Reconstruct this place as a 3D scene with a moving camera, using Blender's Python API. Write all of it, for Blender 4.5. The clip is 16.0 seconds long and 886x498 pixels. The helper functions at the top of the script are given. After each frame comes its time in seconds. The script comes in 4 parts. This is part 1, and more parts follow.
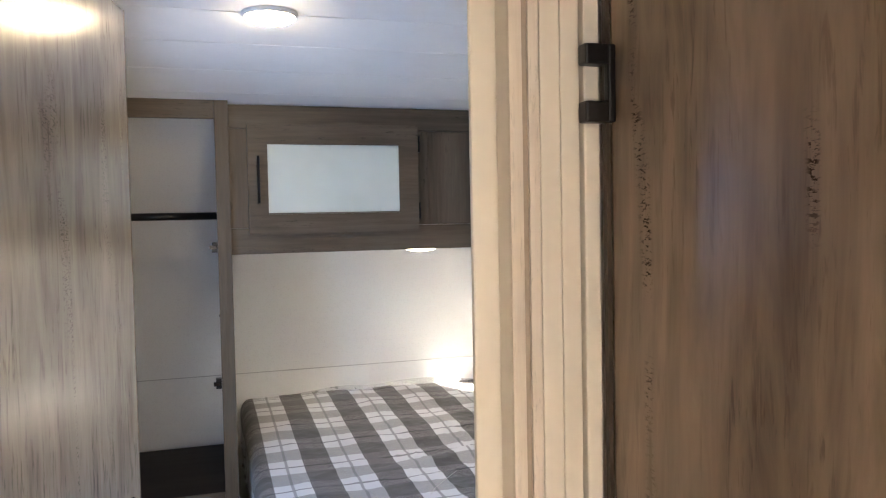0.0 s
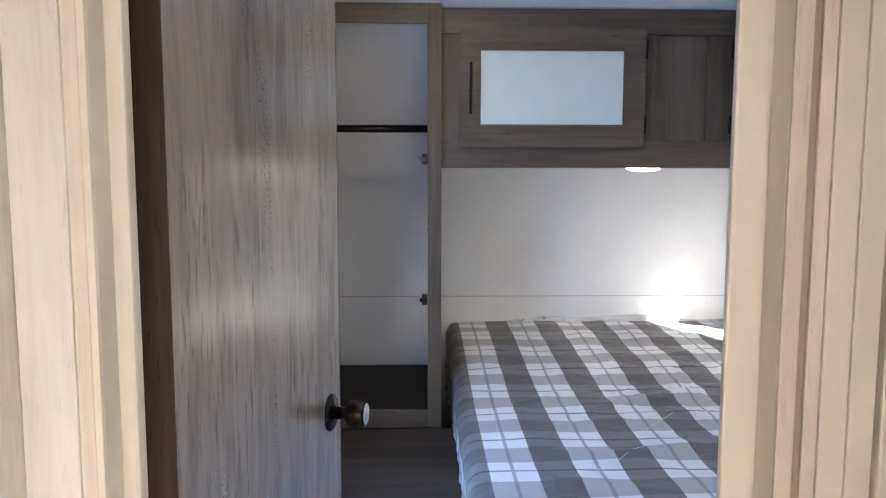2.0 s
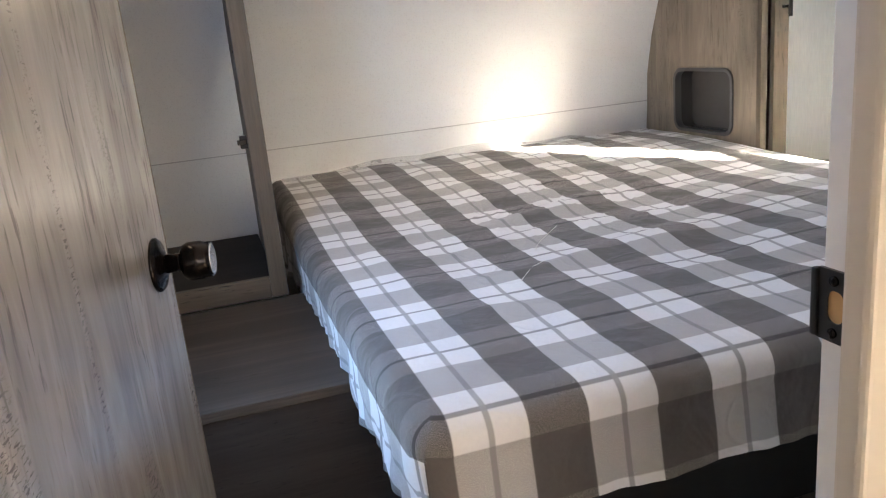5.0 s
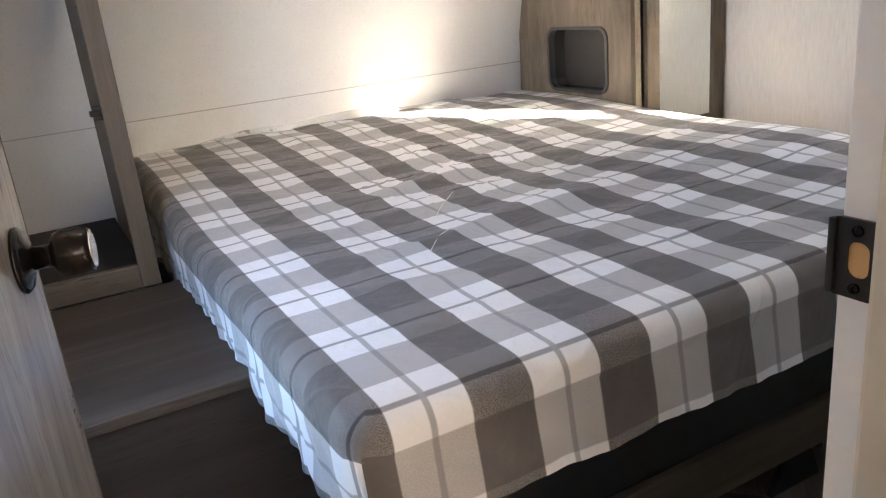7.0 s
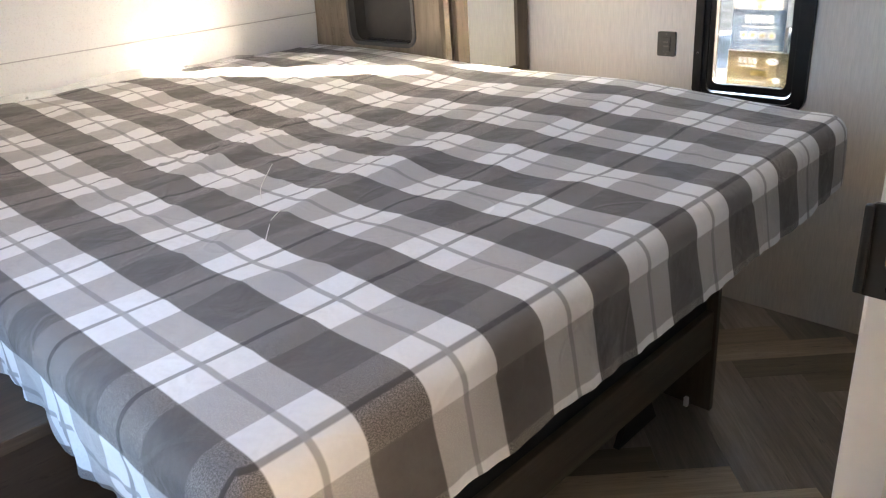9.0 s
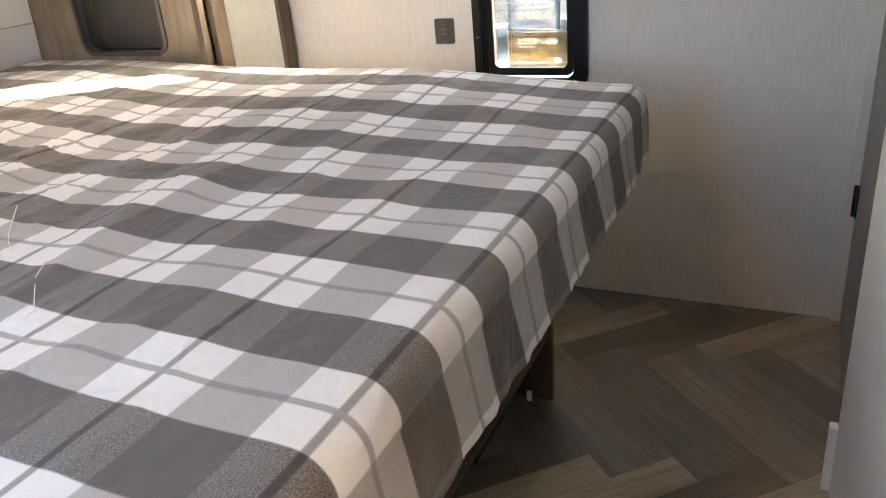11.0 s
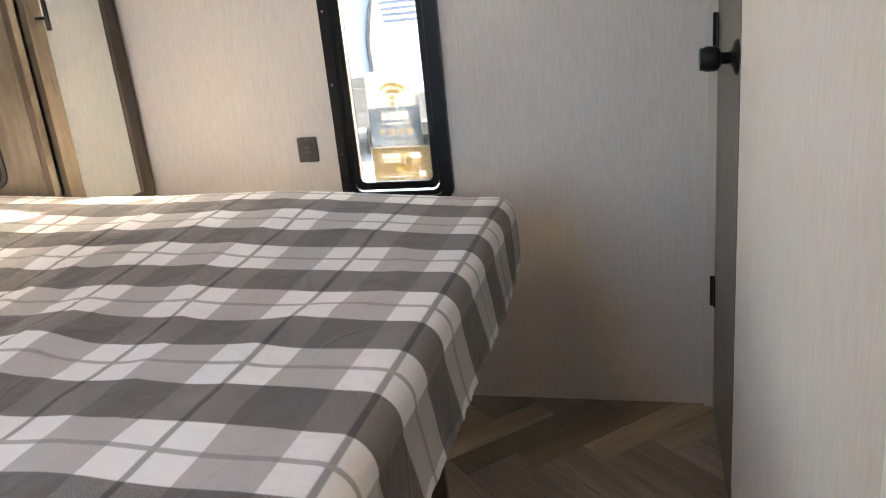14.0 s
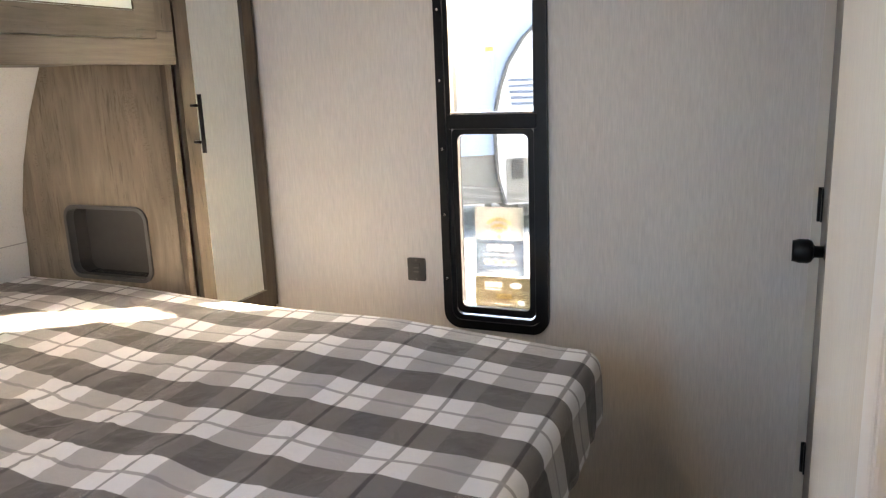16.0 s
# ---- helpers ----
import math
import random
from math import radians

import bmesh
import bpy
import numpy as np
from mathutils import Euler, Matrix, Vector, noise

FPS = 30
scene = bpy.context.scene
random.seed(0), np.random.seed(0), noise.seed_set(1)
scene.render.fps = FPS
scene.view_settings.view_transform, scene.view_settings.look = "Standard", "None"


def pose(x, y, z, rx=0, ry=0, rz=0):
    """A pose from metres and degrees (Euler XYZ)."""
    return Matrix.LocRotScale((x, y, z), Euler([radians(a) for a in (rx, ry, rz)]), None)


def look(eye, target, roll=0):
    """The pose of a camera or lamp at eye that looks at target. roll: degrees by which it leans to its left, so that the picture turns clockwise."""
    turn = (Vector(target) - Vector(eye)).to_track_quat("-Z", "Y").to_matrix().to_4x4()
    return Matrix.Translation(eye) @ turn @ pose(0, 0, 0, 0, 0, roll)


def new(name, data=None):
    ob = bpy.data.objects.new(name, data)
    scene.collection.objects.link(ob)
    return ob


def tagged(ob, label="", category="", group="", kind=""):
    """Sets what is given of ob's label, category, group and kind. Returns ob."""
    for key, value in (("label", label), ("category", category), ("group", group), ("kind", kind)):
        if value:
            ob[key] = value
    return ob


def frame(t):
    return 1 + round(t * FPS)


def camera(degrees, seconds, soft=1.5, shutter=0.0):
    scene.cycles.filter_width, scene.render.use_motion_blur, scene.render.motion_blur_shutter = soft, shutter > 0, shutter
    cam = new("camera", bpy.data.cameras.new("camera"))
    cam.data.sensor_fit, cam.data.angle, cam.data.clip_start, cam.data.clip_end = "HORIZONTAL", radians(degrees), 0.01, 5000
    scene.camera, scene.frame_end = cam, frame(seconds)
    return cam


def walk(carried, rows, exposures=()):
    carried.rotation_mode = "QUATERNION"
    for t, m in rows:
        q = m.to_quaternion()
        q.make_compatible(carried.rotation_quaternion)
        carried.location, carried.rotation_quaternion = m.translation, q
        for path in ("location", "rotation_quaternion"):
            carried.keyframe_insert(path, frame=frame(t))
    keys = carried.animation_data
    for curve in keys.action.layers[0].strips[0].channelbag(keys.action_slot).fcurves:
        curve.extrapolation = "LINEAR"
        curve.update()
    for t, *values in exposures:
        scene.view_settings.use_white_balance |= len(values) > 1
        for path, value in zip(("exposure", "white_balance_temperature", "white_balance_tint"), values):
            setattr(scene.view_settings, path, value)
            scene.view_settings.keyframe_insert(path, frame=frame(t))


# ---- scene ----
cam = camera(60.2, 16.0, soft=1.2)
PATH = [
    (0, (0.028, -1.088, 1.492), (0.625, 0.819, 1.412), -1.1),
    (0.5, (0.027, -1.064, 1.498), (0.477, 0.88, 1.369), -0.6),
    (1, (0.035, -1.053, 1.46), (0.291, 0.924, 1.302), 0.5),
    (1.5, (0.054, -1.017, 1.432), (0.141, 0.973, 1.245), 0.5),
    (2, (0.048, -0.919, 1.391), (0.107, 1.069, 1.178), 0.1),
    (2.5, (0.035, -0.812, 1.355), (0.127, 1.169, 1.097), -1.9),
    (3, (0.016, -0.729, 1.31), (0.181, 1.238, 0.985), -3.3),
    (3.5, (0.007, -0.675, 1.268), (0.267, 1.268, 0.869), -4.7),
    (4, (-0.02, -0.606, 1.253), (0.383, 1.297, 0.791), -4.9),
    (4.2, (-0.022, -0.592, 1.236), (0.422, 1.303, 0.76), -5.1),
    (6.3, (-0.076, -0.447, 1.164), (0.66, 1.305, 0.542), -6.2),
    (6.5, (-0.078, -0.435, 1.169), (0.703, 1.296, 0.54), -6.4),
    (7, (-0.077, -0.405, 1.162), (0.794, 1.279, 0.524), -5.8),
    (7.5, (-0.075, -0.382, 1.158), (0.852, 1.263, 0.499), -6.0),
    (8, (-0.066, -0.336, 1.156), (0.95, 1.235, 0.449), -6.1),
    (8.5, (-0.058, -0.275, 1.153), (1.088, 1.185, 0.409), -5.6),
    (8.7, (-0.06, -0.246, 1.157), (1.143, 1.156, 0.39), -5.0),
    (10.8, (0.008, -0.008, 1.095), (1.602, 0.874, 0.269), -5.3),
    (11, (0.02, 0.001, 1.093), (1.649, 0.823, 0.274), -5.3),
    (11.5, (0.039, 0.019, 1.098), (1.737, 0.726, 0.312), -6.1),
    (12, (0.054, 0.028, 1.106), (1.802, 0.662, 0.369), -7.3),
    (12.5, (0.068, 0.039, 1.111), (1.857, 0.61, 0.422), -7.4),
    (13, (0.072, 0.046, 1.109), (1.886, 0.57, 0.451), -6.9),
    (13.5, (0.073, 0.043, 1.108), (1.901, 0.544, 0.47), -6.6),
    (14, (0.064, 0.031, 1.127), (1.896, 0.546, 0.512), -5.8),
    (14.5, (0.044, 0.014, 1.159), (1.866, 0.604, 0.583), -4.1),
    (15, (0.029, -0.004, 1.208), (1.832, 0.674, 0.669), -2.6),
    (15.5, (0.024, -0.025, 1.268), (1.812, 0.725, 0.778), -2.1),
    (16, (0.023, -0.04, 1.331), (1.804, 0.756, 0.891), -2.3),
]
walk(cam, [(t, look(*r)) for t, *r in PATH], exposures=[(0, 5.35, 6400, 10), (2, 5.25, 5700, 10), (4, 5.42, 6350, 11), (8.7, 5.58, 7050, 12), (11, 5.77, 7650, 13), (13, 5.73, 7800, 13), (16, 5.48, 7800, 14)])

# ---- world, sun, large lights, exposure ----
# sunlight travels along SUN_WAY: low, in through the window of the right wall, towards the headboard
SUN_WAY = Vector((-1.12, 1.5, -1.0))
world = bpy.data.worlds.new("world")
scene.world = world
world.use_nodes = True
wn = world.node_tree.nodes
sky = wn.new("ShaderNodeTexSky")
sky.sky_type = "NISHITA"
sky.sun_disc = False
sky.sun_elevation = math.atan2(1.0, math.hypot(1.12, 1.5))
sky.sun_rotation = math.atan2(1.12, -1.5)
world.node_tree.links.new(sky.outputs[0], wn["Background"].inputs[0])
wn["Background"].inputs[1].default_value = 0.15


def lamp(name, kind, m, energy, color=(1, 1, 1), **kw):
    data = bpy.data.lights.new(name, kind)
    data.energy, data.color = energy, color
    for k, v in kw.items():
        if k == "size":
            if kind == "AREA":
                data.shape, data.size, data.size_y = "RECTANGLE", v[0], v[1]
            else:
                data.shadow_soft_size = v
        if k == "angle":
            data.angle = v
    ob = new(name, data)
    ob.matrix_world = m
    return ob


lamp("sun", "SUN", look((0, 0, 0), SUN_WAY), 3.8, (1.0, 0.89, 0.74), angle=radians(1.2))
# daylight of the window in the left wall, then two unseen fills added behind
lamp("window_light_left", "AREA", look((-0.33, 0.69, 1.2), (1, 0.69, 0.85)), 0.25, (0.3, 0.55, 1.0), size=(0.24, 0.95))
lamp("living_fill_side", "AREA", look((-0.33, -2.2, 1.25), (1, -1.6, 1.0)), 0.68, (1.0, 0.95, 0.93), size=(1.2, 0.6))
lamp("living_fill_rear", "AREA", look((0.8, -4.0, 1.3), (0.4, 0, 1.2)), 0.5, (1.0, 0.92, 0.84), size=(1.4, 0.7))


# ---- materials ----
def mat(name):
    m = bpy.data.materials.new(name)
    m.use_nodes = True
    return m, m.node_tree.nodes, m.node_tree.links, m.node_tree.nodes["Principled BSDF"]


def link(m, a, b):
    m.node_tree.links.new(a, b)


def coords(n, l, scale, kind="Object", rot=(0, 0, 0)):
    c = n.new("ShaderNodeTexCoord")
    mp = n.new("ShaderNodeMapping")
    mp.inputs["Scale"].default_value = scale
    mp.inputs["Rotation"].default_value = rot
    l.new(c.outputs[kind], mp.inputs[0])
    return mp.outputs[0]


def noise_tex(n, l, vec, scale, detail=4, rough=0.6, dist=0.0):
    t = n.new("ShaderNodeTexNoise")
    t.inputs["Scale"].default_value = scale
    t.inputs["Detail"].default_value = detail
    t.inputs["Roughness"].default_value = rough
    t.inputs["Distortion"].default_value = dist
    l.new(vec, t.inputs["Vector"])
    return t.outputs["Fac"]


def ramp(n, l, fac, stops):
    r = n.new("ShaderNodeValToRGB")
    e = r.color_ramp.elements
    while len(e) < len(stops):
        e.new(0.5)
    for el, (p, c) in zip(e, stops):
        el.position = p
        el.color = (*c, 1) if len(c) == 3 else c
    l.new(fac, r.inputs[0])
    return r.outputs[0]


def mix(n, l, fac, a, b, mode="MIX"):
    x = n.new("ShaderNodeMix")
    x.data_type, x.blend_type = "RGBA", mode
    for sock, v in ((x.inputs[0], fac), (x.inputs[6], a), (x.inputs[7], b)):
        if isinstance(v, (int, float)):
            sock.default_value = v
        elif isinstance(v, tuple):
            sock.default_value = (*v, 1)
        else:
            l.new(v, sock)
    return x.outputs[2]


def math_node(n, l, op, a, b=None, c=None):
    x = n.new("ShaderNodeMath")
    x.operation = op
    for sock, v in zip(x.inputs, (a, b, c)):
        if v is None:
            continue
        if isinstance(v, (int, float)):
            sock.default_value = v
        else:
            l.new(v, sock)
    return x.outputs[0]


def bump(n, l, bsdf, height, strength, distance=0.002):
    b = n.new("ShaderNodeBump")
    b.inputs["Strength"].default_value = strength
    b.inputs["Distance"].default_value = distance
    l.new(height, b.inputs["Height"])
    l.new(b.outputs[0], bsdf.inputs["Normal"])


def plain(name, color, rough=0.5, metal=0.0, vary=0.12, scale=40.0, bumps=0.1):
    """A plain surface with faint mottling and fine relief."""
    m, n, l, b = mat(name)
    v = coords(n, l, (1, 1, 1))
    f1 = noise_tex(n, l, v, scale, 5)
    f2 = noise_tex(n, l, v, scale * 0.12, 3)
    f = math_node(n, l, "ADD", math_node(n, l, "MULTIPLY", f1, 0.5), math_node(n, l, "MULTIPLY", f2, 0.5))
    lo = tuple(c * (1 - vary) for c in color)
    hi = tuple(min(1, c * (1 + vary)) for c in color)
    l.new(ramp(n, l, f, [(0.3, lo), (0.7, hi)]), b.inputs["Base Color"])
    l.new(math_node(n, l, "ADD", math_node(n, l, "MULTIPLY", f1, 0.15), rough - 0.07), b.inputs["Roughness"])
    b.inputs["Metallic"].default_value = metal
    if bumps:
        bump(n, l, b, f1, bumps, 0.001)
    return m


def wood(name, dark, mid, light, rough=0.42, along="Z", seed=0.0, marks=0.6, spread=1.0, tone=0.0, relief=0.22, soft=0.0):
    """Printed timber grain: long fibres, broad tonal bands, dark saw marks and cracks."""
    m, n, l, b = mat(name)
    s = {"Z": (1, 1, 0.055), "X": (0.055, 1, 1), "Y": (1, 0.055, 1)}[along]
    c = n.new("ShaderNodeTexCoord")
    oi = n.new("ShaderNodeObjectInfo")
    off = n.new("ShaderNodeVectorMath")
    off.operation = "MULTIPLY_ADD"
    l.new(oi.outputs["Random"], off.inputs[0])
    off.inputs[1].default_value = (3.1 * spread, 4.7 * spread, 5.3 * spread)
    l.new(c.outputs["Object"], off.inputs[2])
    mp = n.new("ShaderNodeMapping")
    mp.inputs["Scale"].default_value = s
    mp.inputs["Location"].default_value = (seed, seed * 1.7, seed * 0.6)
    l.new(off.outputs[0], mp.inputs[0])
    v = mp.outputs[0]
    fine = noise_tex(n, l, v, 130 - 60 * soft, 6, 0.7, 0.5 * soft)
    bands = noise_tex(n, l, v, 14, 3, 0.55, 0.6)
    mp2 = n.new("ShaderNodeMapping")
    mp2.inputs["Scale"].default_value = tuple(0.3 if q == 0.055 else q for q in s)
    l.new(off.outputs[0], mp2.inputs[0])
    broad = noise_tex(n, l, mp2.outputs[0], 5, 2, 0.5, 0.3)
    f = math_node(n, l, "ADD", math_node(n, l, "MULTIPLY", fine, 0.42 - 0.26 * soft), math_node(n, l, "MULTIPLY", bands, 0.38 + 0.04 * soft))
    f = math_node(n, l, "ADD", f, math_node(n, l, "MULTIPLY", broad, 0.30 + 0.22 * soft))
    col = ramp(n, l, f, [(0.36, dark), (0.54, mid), (0.72, light)])
    # short dark checks across a few bands
    mp3 = n.new("ShaderNodeMapping")
    mp3.inputs["Scale"].default_value = tuple(0.13 if q == 0.055 else 1 for q in s)
    l.new(off.outputs[0], mp3.inputs[0])
    chk = noise_tex(n, l, mp3.outputs[0], 150, 5, 0.7, 0.5)
    gate = ramp(n, l, noise_tex(n, l, v, 9, 2), [(0.47, (0, 0, 0)), (0.58, (1, 1, 1))])
    chk = ramp(n, l, chk, [(0.585, (0, 0, 0)), (0.64, (1, 1, 1))])
    k = math_node(n, l, "MULTIPLY", math_node(n, l, "MULTIPLY", chk, gate), marks)
    col = mix(n, l, k, col, tuple(q * 0.35 for q in dark))
    if tone:
        # each piece has its own depth of colour
        t = math_node(n, l, "ADD", math_node(n, l, "MULTIPLY", oi.outputs["Random"], tone), 1 - tone * 0.55)
        hs = n.new("ShaderNodeHueSaturation")
        l.new(t, hs.inputs["Value"])
        l.new(col, hs.inputs["Color"])
        col = hs.outputs[0]
    l.new(col, b.inputs["Base Color"])
    l.new(math_node(n, l, "ADD", math_node(n, l, "MULTIPLY", fine, 0.22), rough - 0.1), b.inputs["Roughness"])
    b.inputs["Specular IOR Level"].default_value = 0.5 if rough < 0.4 else 0.3
    bump(n, l, b, math_node(n, l, "SUBTRACT", fine, k), relief, 0.0012)
    return m


def aged_print(name, dark, mid, light, rough=0.3, seed=0.0, dashes=0.8, saw=0.9, relief=0.05, sheen=0.5):
    """Printed old timber on an upright leaf: cloudy bands, short dark checks and rows of saw ticks along meandering seams."""
    m, n, l, b = mat(name)

    def stretched(z, y=1.0, off=0.0):
        mp = n.new("ShaderNodeMapping")
        mp.inputs["Scale"].default_value = (1, y, z)
        mp.inputs["Location"].default_value = (seed + off, seed * 1.3 - off, seed * 0.7)
        l.new(tc.outputs["Object"], mp.inputs[0])
        return mp.outputs[0]

    tc = n.new("ShaderNodeTexCoord")
    cloud = noise_tex(n, l, stretched(0.5), 4.5, 3, 0.55, 0.7)
    bands = noise_tex(n, l, stretched(0.14, 1, 3.0), 15, 4, 0.6, 1.8)
    fibre = noise_tex(n, l, stretched(0.045, 1, 7.0), 120, 4, 0.6, 0.4)
    f = math_node(n, l, "ADD", math_node(n, l, "MULTIPLY", cloud, 0.46), math_node(n, l, "MULTIPLY", bands, 0.47))
    f = math_node(n, l, "ADD", f, math_node(n, l, "MULTIPLY", fibre, 0.07))
    col = ramp(n, l, f, [(0.34, dark), (0.50, mid), (0.68, light)])
    gate = ramp(n, l, noise_tex(n, l, stretched(0.3, 1, 11.0), 9, 3), [(0.38, (0, 0, 0)), (0.62, (1, 1, 1))])
    dash = ramp(n, l, noise_tex(n, l, stretched(0.11, 1, 5.0), 120, 4, 0.6, 0.5), [(0.545, (0, 0, 0)), (0.65, (1, 1, 1))])
    k1 = math_node(n, l, "MULTIPLY", math_node(n, l, "MULTIPLY", dash, gate), dashes)
    seam = math_node(n, l, "ABSOLUTE", math_node(n, l, "SUBTRACT", noise_tex(n, l, stretched(0.10, 1, 17.0), 5.5, 2, 0.5, 0.3), 0.5))
    seam = ramp(n, l, seam, [(0.012, (1, 1, 1)), (0.034, (0, 0, 0))])
    some = ramp(n, l, noise_tex(n, l, stretched(1.0, 1, 23.0), 5, 2), [(0.46, (0, 0, 0)), (0.56, (1, 1, 1))])
    tick = ramp(n, l, noise_tex(n, l, stretched(1.0, 0.3, 2.0), 330, 3, 0.6, 0.6), [(0.53, (0, 0, 0)), (0.60, (1, 1, 1))])
    k2 = math_node(n, l, "MULTIPLY", math_node(n, l, "MULTIPLY", math_node(n, l, "MULTIPLY", seam, some), tick), saw)
    k = math_node(n, l, "MAXIMUM", k1, k2)
    col = mix(n, l, k, col, tuple(q * 0.35 for q in dark))
    l.new(col, b.inputs["Base Color"])
    sheer = math_node(n, l, "ADD", math_node(n, l, "MULTIPLY", bands, 0.10), rough - 0.05)
    l.new(sheer, b.inputs["Roughness"])
    l.new(math_node(n, l, "MULTIPLY", math_node(n, l, "SUBTRACT", 1.0, k), sheen), b.inputs["Specular IOR Level"])
    bump(n, l, b, cloud, relief, 0.002)
    return m


M_door = aged_print("grey_oak_laminate", (0.16, 0.142, 0.124), (0.25, 0.226, 0.199), (0.35, 0.322, 0.289), 0.23, seed=2.3, dashes=0.62, saw=0.7, relief=0.02, sheen=1.0)
# second door: grazing sheen is put into the colour as a lighter taupe
M_door2 = aged_print("sheen_lightened_oak_laminate", (0.085, 0.071, 0.056), (0.14, 0.119, 0.096), (0.2, 0.172, 0.142), 0.34, seed=6.6, dashes=0.5, saw=0.4)
M_cab = wood("brown_oak_laminate", (0.042, 0.031, 0.021), (0.092, 0.070, 0.049), (0.15, 0.118, 0.085), 0.45, seed=7.1, soft=0.4)
M_cab_h = wood("brown_oak_laminate_flat", (0.042, 0.031, 0.021), (0.092, 0.070, 0.049), (0.15, 0.118, 0.085), 0.43, along="X", seed=4.4, marks=0.9, soft=0.4)
M_panel = aged_print("warm_oak_panel", (0.115, 0.089, 0.06), (0.2, 0.158, 0.112), (0.29, 0.236, 0.174), 0.4, seed=9.3, dashes=0.45, saw=0.35)
M_hall = aged_print("hall_oak_panel", (0.075, 0.053, 0.035), (0.17, 0.124, 0.086), (0.27, 0.2, 0.142), 0.34, seed=5.2, dashes=0.4, saw=0.95, relief=0.02)
M_edge = wood("dark_brown_edge_band", (0.02, 0.013, 0.009), (0.04, 0.027, 0.018), (0.065, 0.047, 0.034), 0.55, seed=3.1)
M_groove = wood("grey_brown_groove_strip", (0.22, 0.17, 0.125), (0.33, 0.265, 0.205), (0.42, 0.35, 0.28), 0.5, seed=2.2, marks=0.2)
M_floor = wood("floor_plank", (0.16, 0.118, 0.078), (0.32, 0.25, 0.172), (0.47, 0.38, 0.272), 0.38, along="X", seed=1.2, spread=6.0, tone=1.1)
M_floor_b = wood("floor_plank_wide", (0.10, 0.08, 0.062), (0.2, 0.165, 0.132), (0.34, 0.288, 0.232), 0.38, along="Y", seed=3.2, spread=6.0, tone=0.6)
M_strip = wood("whitewashed_trim", (0.52, 0.445, 0.37), (0.63, 0.56, 0.48), (0.71, 0.645, 0.57), 0.5, seed=3.7, marks=0.25)
M_pale = wood("pale_whitewashed_board", (0.58, 0.52, 0.475), (0.69, 0.64, 0.595), (0.77, 0.725, 0.69), 0.5, seed=6.1, marks=0.2)
M_cream = plain("cream_vinyl_trim", (0.67, 0.615, 0.53), 0.42, vary=0.04, bumps=0.04)
M_white = plain("white_vinyl_trim", (0.8, 0.79, 0.775), 0.42, vary=0.04, bumps=0.04)
M_black = plain("black_metal", (0.014, 0.013, 0.013), 0.33, 0.6, vary=0.2, bumps=0.05)
M_blackp = plain("black_plastic", (0.017, 0.017, 0.018), 0.42, vary=0.2, bumps=0.06)
M_greyp = plain("grey_plastic", (0.06, 0.058, 0.056), 0.4, vary=0.08)
M_greyp2 = plain("grey_niche_liner", (0.06, 0.054, 0.049), 0.2, vary=0.08)
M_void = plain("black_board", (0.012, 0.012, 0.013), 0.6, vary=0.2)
M_brass = plain("bare_wood_bore", (0.55, 0.33, 0.14), 0.6)
M_chrome = plain("polished_steel", (0.75, 0.73, 0.7), 0.15, 1.0, vary=0.03, bumps=0)
M_bronze = plain("dark_bronze", (0.022, 0.019, 0.018), 0.22, 0.85, vary=0.1, bumps=0.02)


def wallpaper(name, base, streak=0.055):
    m, n, l, b = mat(name)
    v = coords(n, l, (1, 1, 0.035))
    a = noise_tex(n, l, v, 520, 4, 0.65)
    w = noise_tex(n, l, coords(n, l, (1, 1, 0.16)), 140, 3)
    big = noise_tex(n, l, coords(n, l, (1, 1, 1)), 2.5, 2)
    f = math_node(n, l, "ADD", math_node(n, l, "MULTIPLY", a, 0.6), math_node(n, l, "MULTIPLY", w, 0.3))
    f = math_node(n, l, "ADD", f, math_node(n, l, "MULTIPLY", big, 0.1))
    lo = tuple(c * (1 - 2.4 * streak) for c in base)
    hi = tuple(min(1, c * (1 + streak)) for c in base)
    l.new(ramp(n, l, f, [(0.36, lo), (0.62, hi)]), b.inputs["Base Color"])
    b.inputs["Roughness"].default_value = 0.62
    bump(n, l, b, a, 0.12, 0.0006)
    return m


M_wall = wallpaper("linen_wallpaper", (0.68, 0.632, 0.572))


def head_wall():
    m, n, l, b = mat("pebbled_white_wall")
    v = coords(n, l, (1, 1, 1))
    a = noise_tex(n, l, v, 210, 3, 0.6)
    big = noise_tex(n, l, v, 3, 2)
    spots = ramp(n, l, a, [(0.34, (0.66, 0.65, 0.635)), (0.46, (0.74, 0.735, 0.72))])
    col = mix(n, l, math_node(n, l, "MULTIPLY", big, 0.25), spots, (0.66, 0.65, 0.63))
    l.new(col, b.inputs["Base Color"])
    b.inputs["Roughness"].default_value = 0.5
    bump(n, l, b, a, 0.25, 0.0008)
    return m


M_head = head_wall()
M_ceil = plain("white_ceiling_board", (0.86, 0.85, 0.845), 0.5, vary=0.03, scale=120, bumps=0.12)


def glass(name, color=(1, 1, 1), rough=0.0):
    m, n, l, b = mat(name)
    b.inputs["Base Color"].default_value = (*color, 1)
    b.inputs["Roughness"].default_value = rough
    b.inputs["Transmission Weight"].default_value = 1.0
    b.inputs["IOR"].default_value = 1.45
    return m


M_glass = glass("tinted_window_glass", (0.27, 0.285, 0.295))


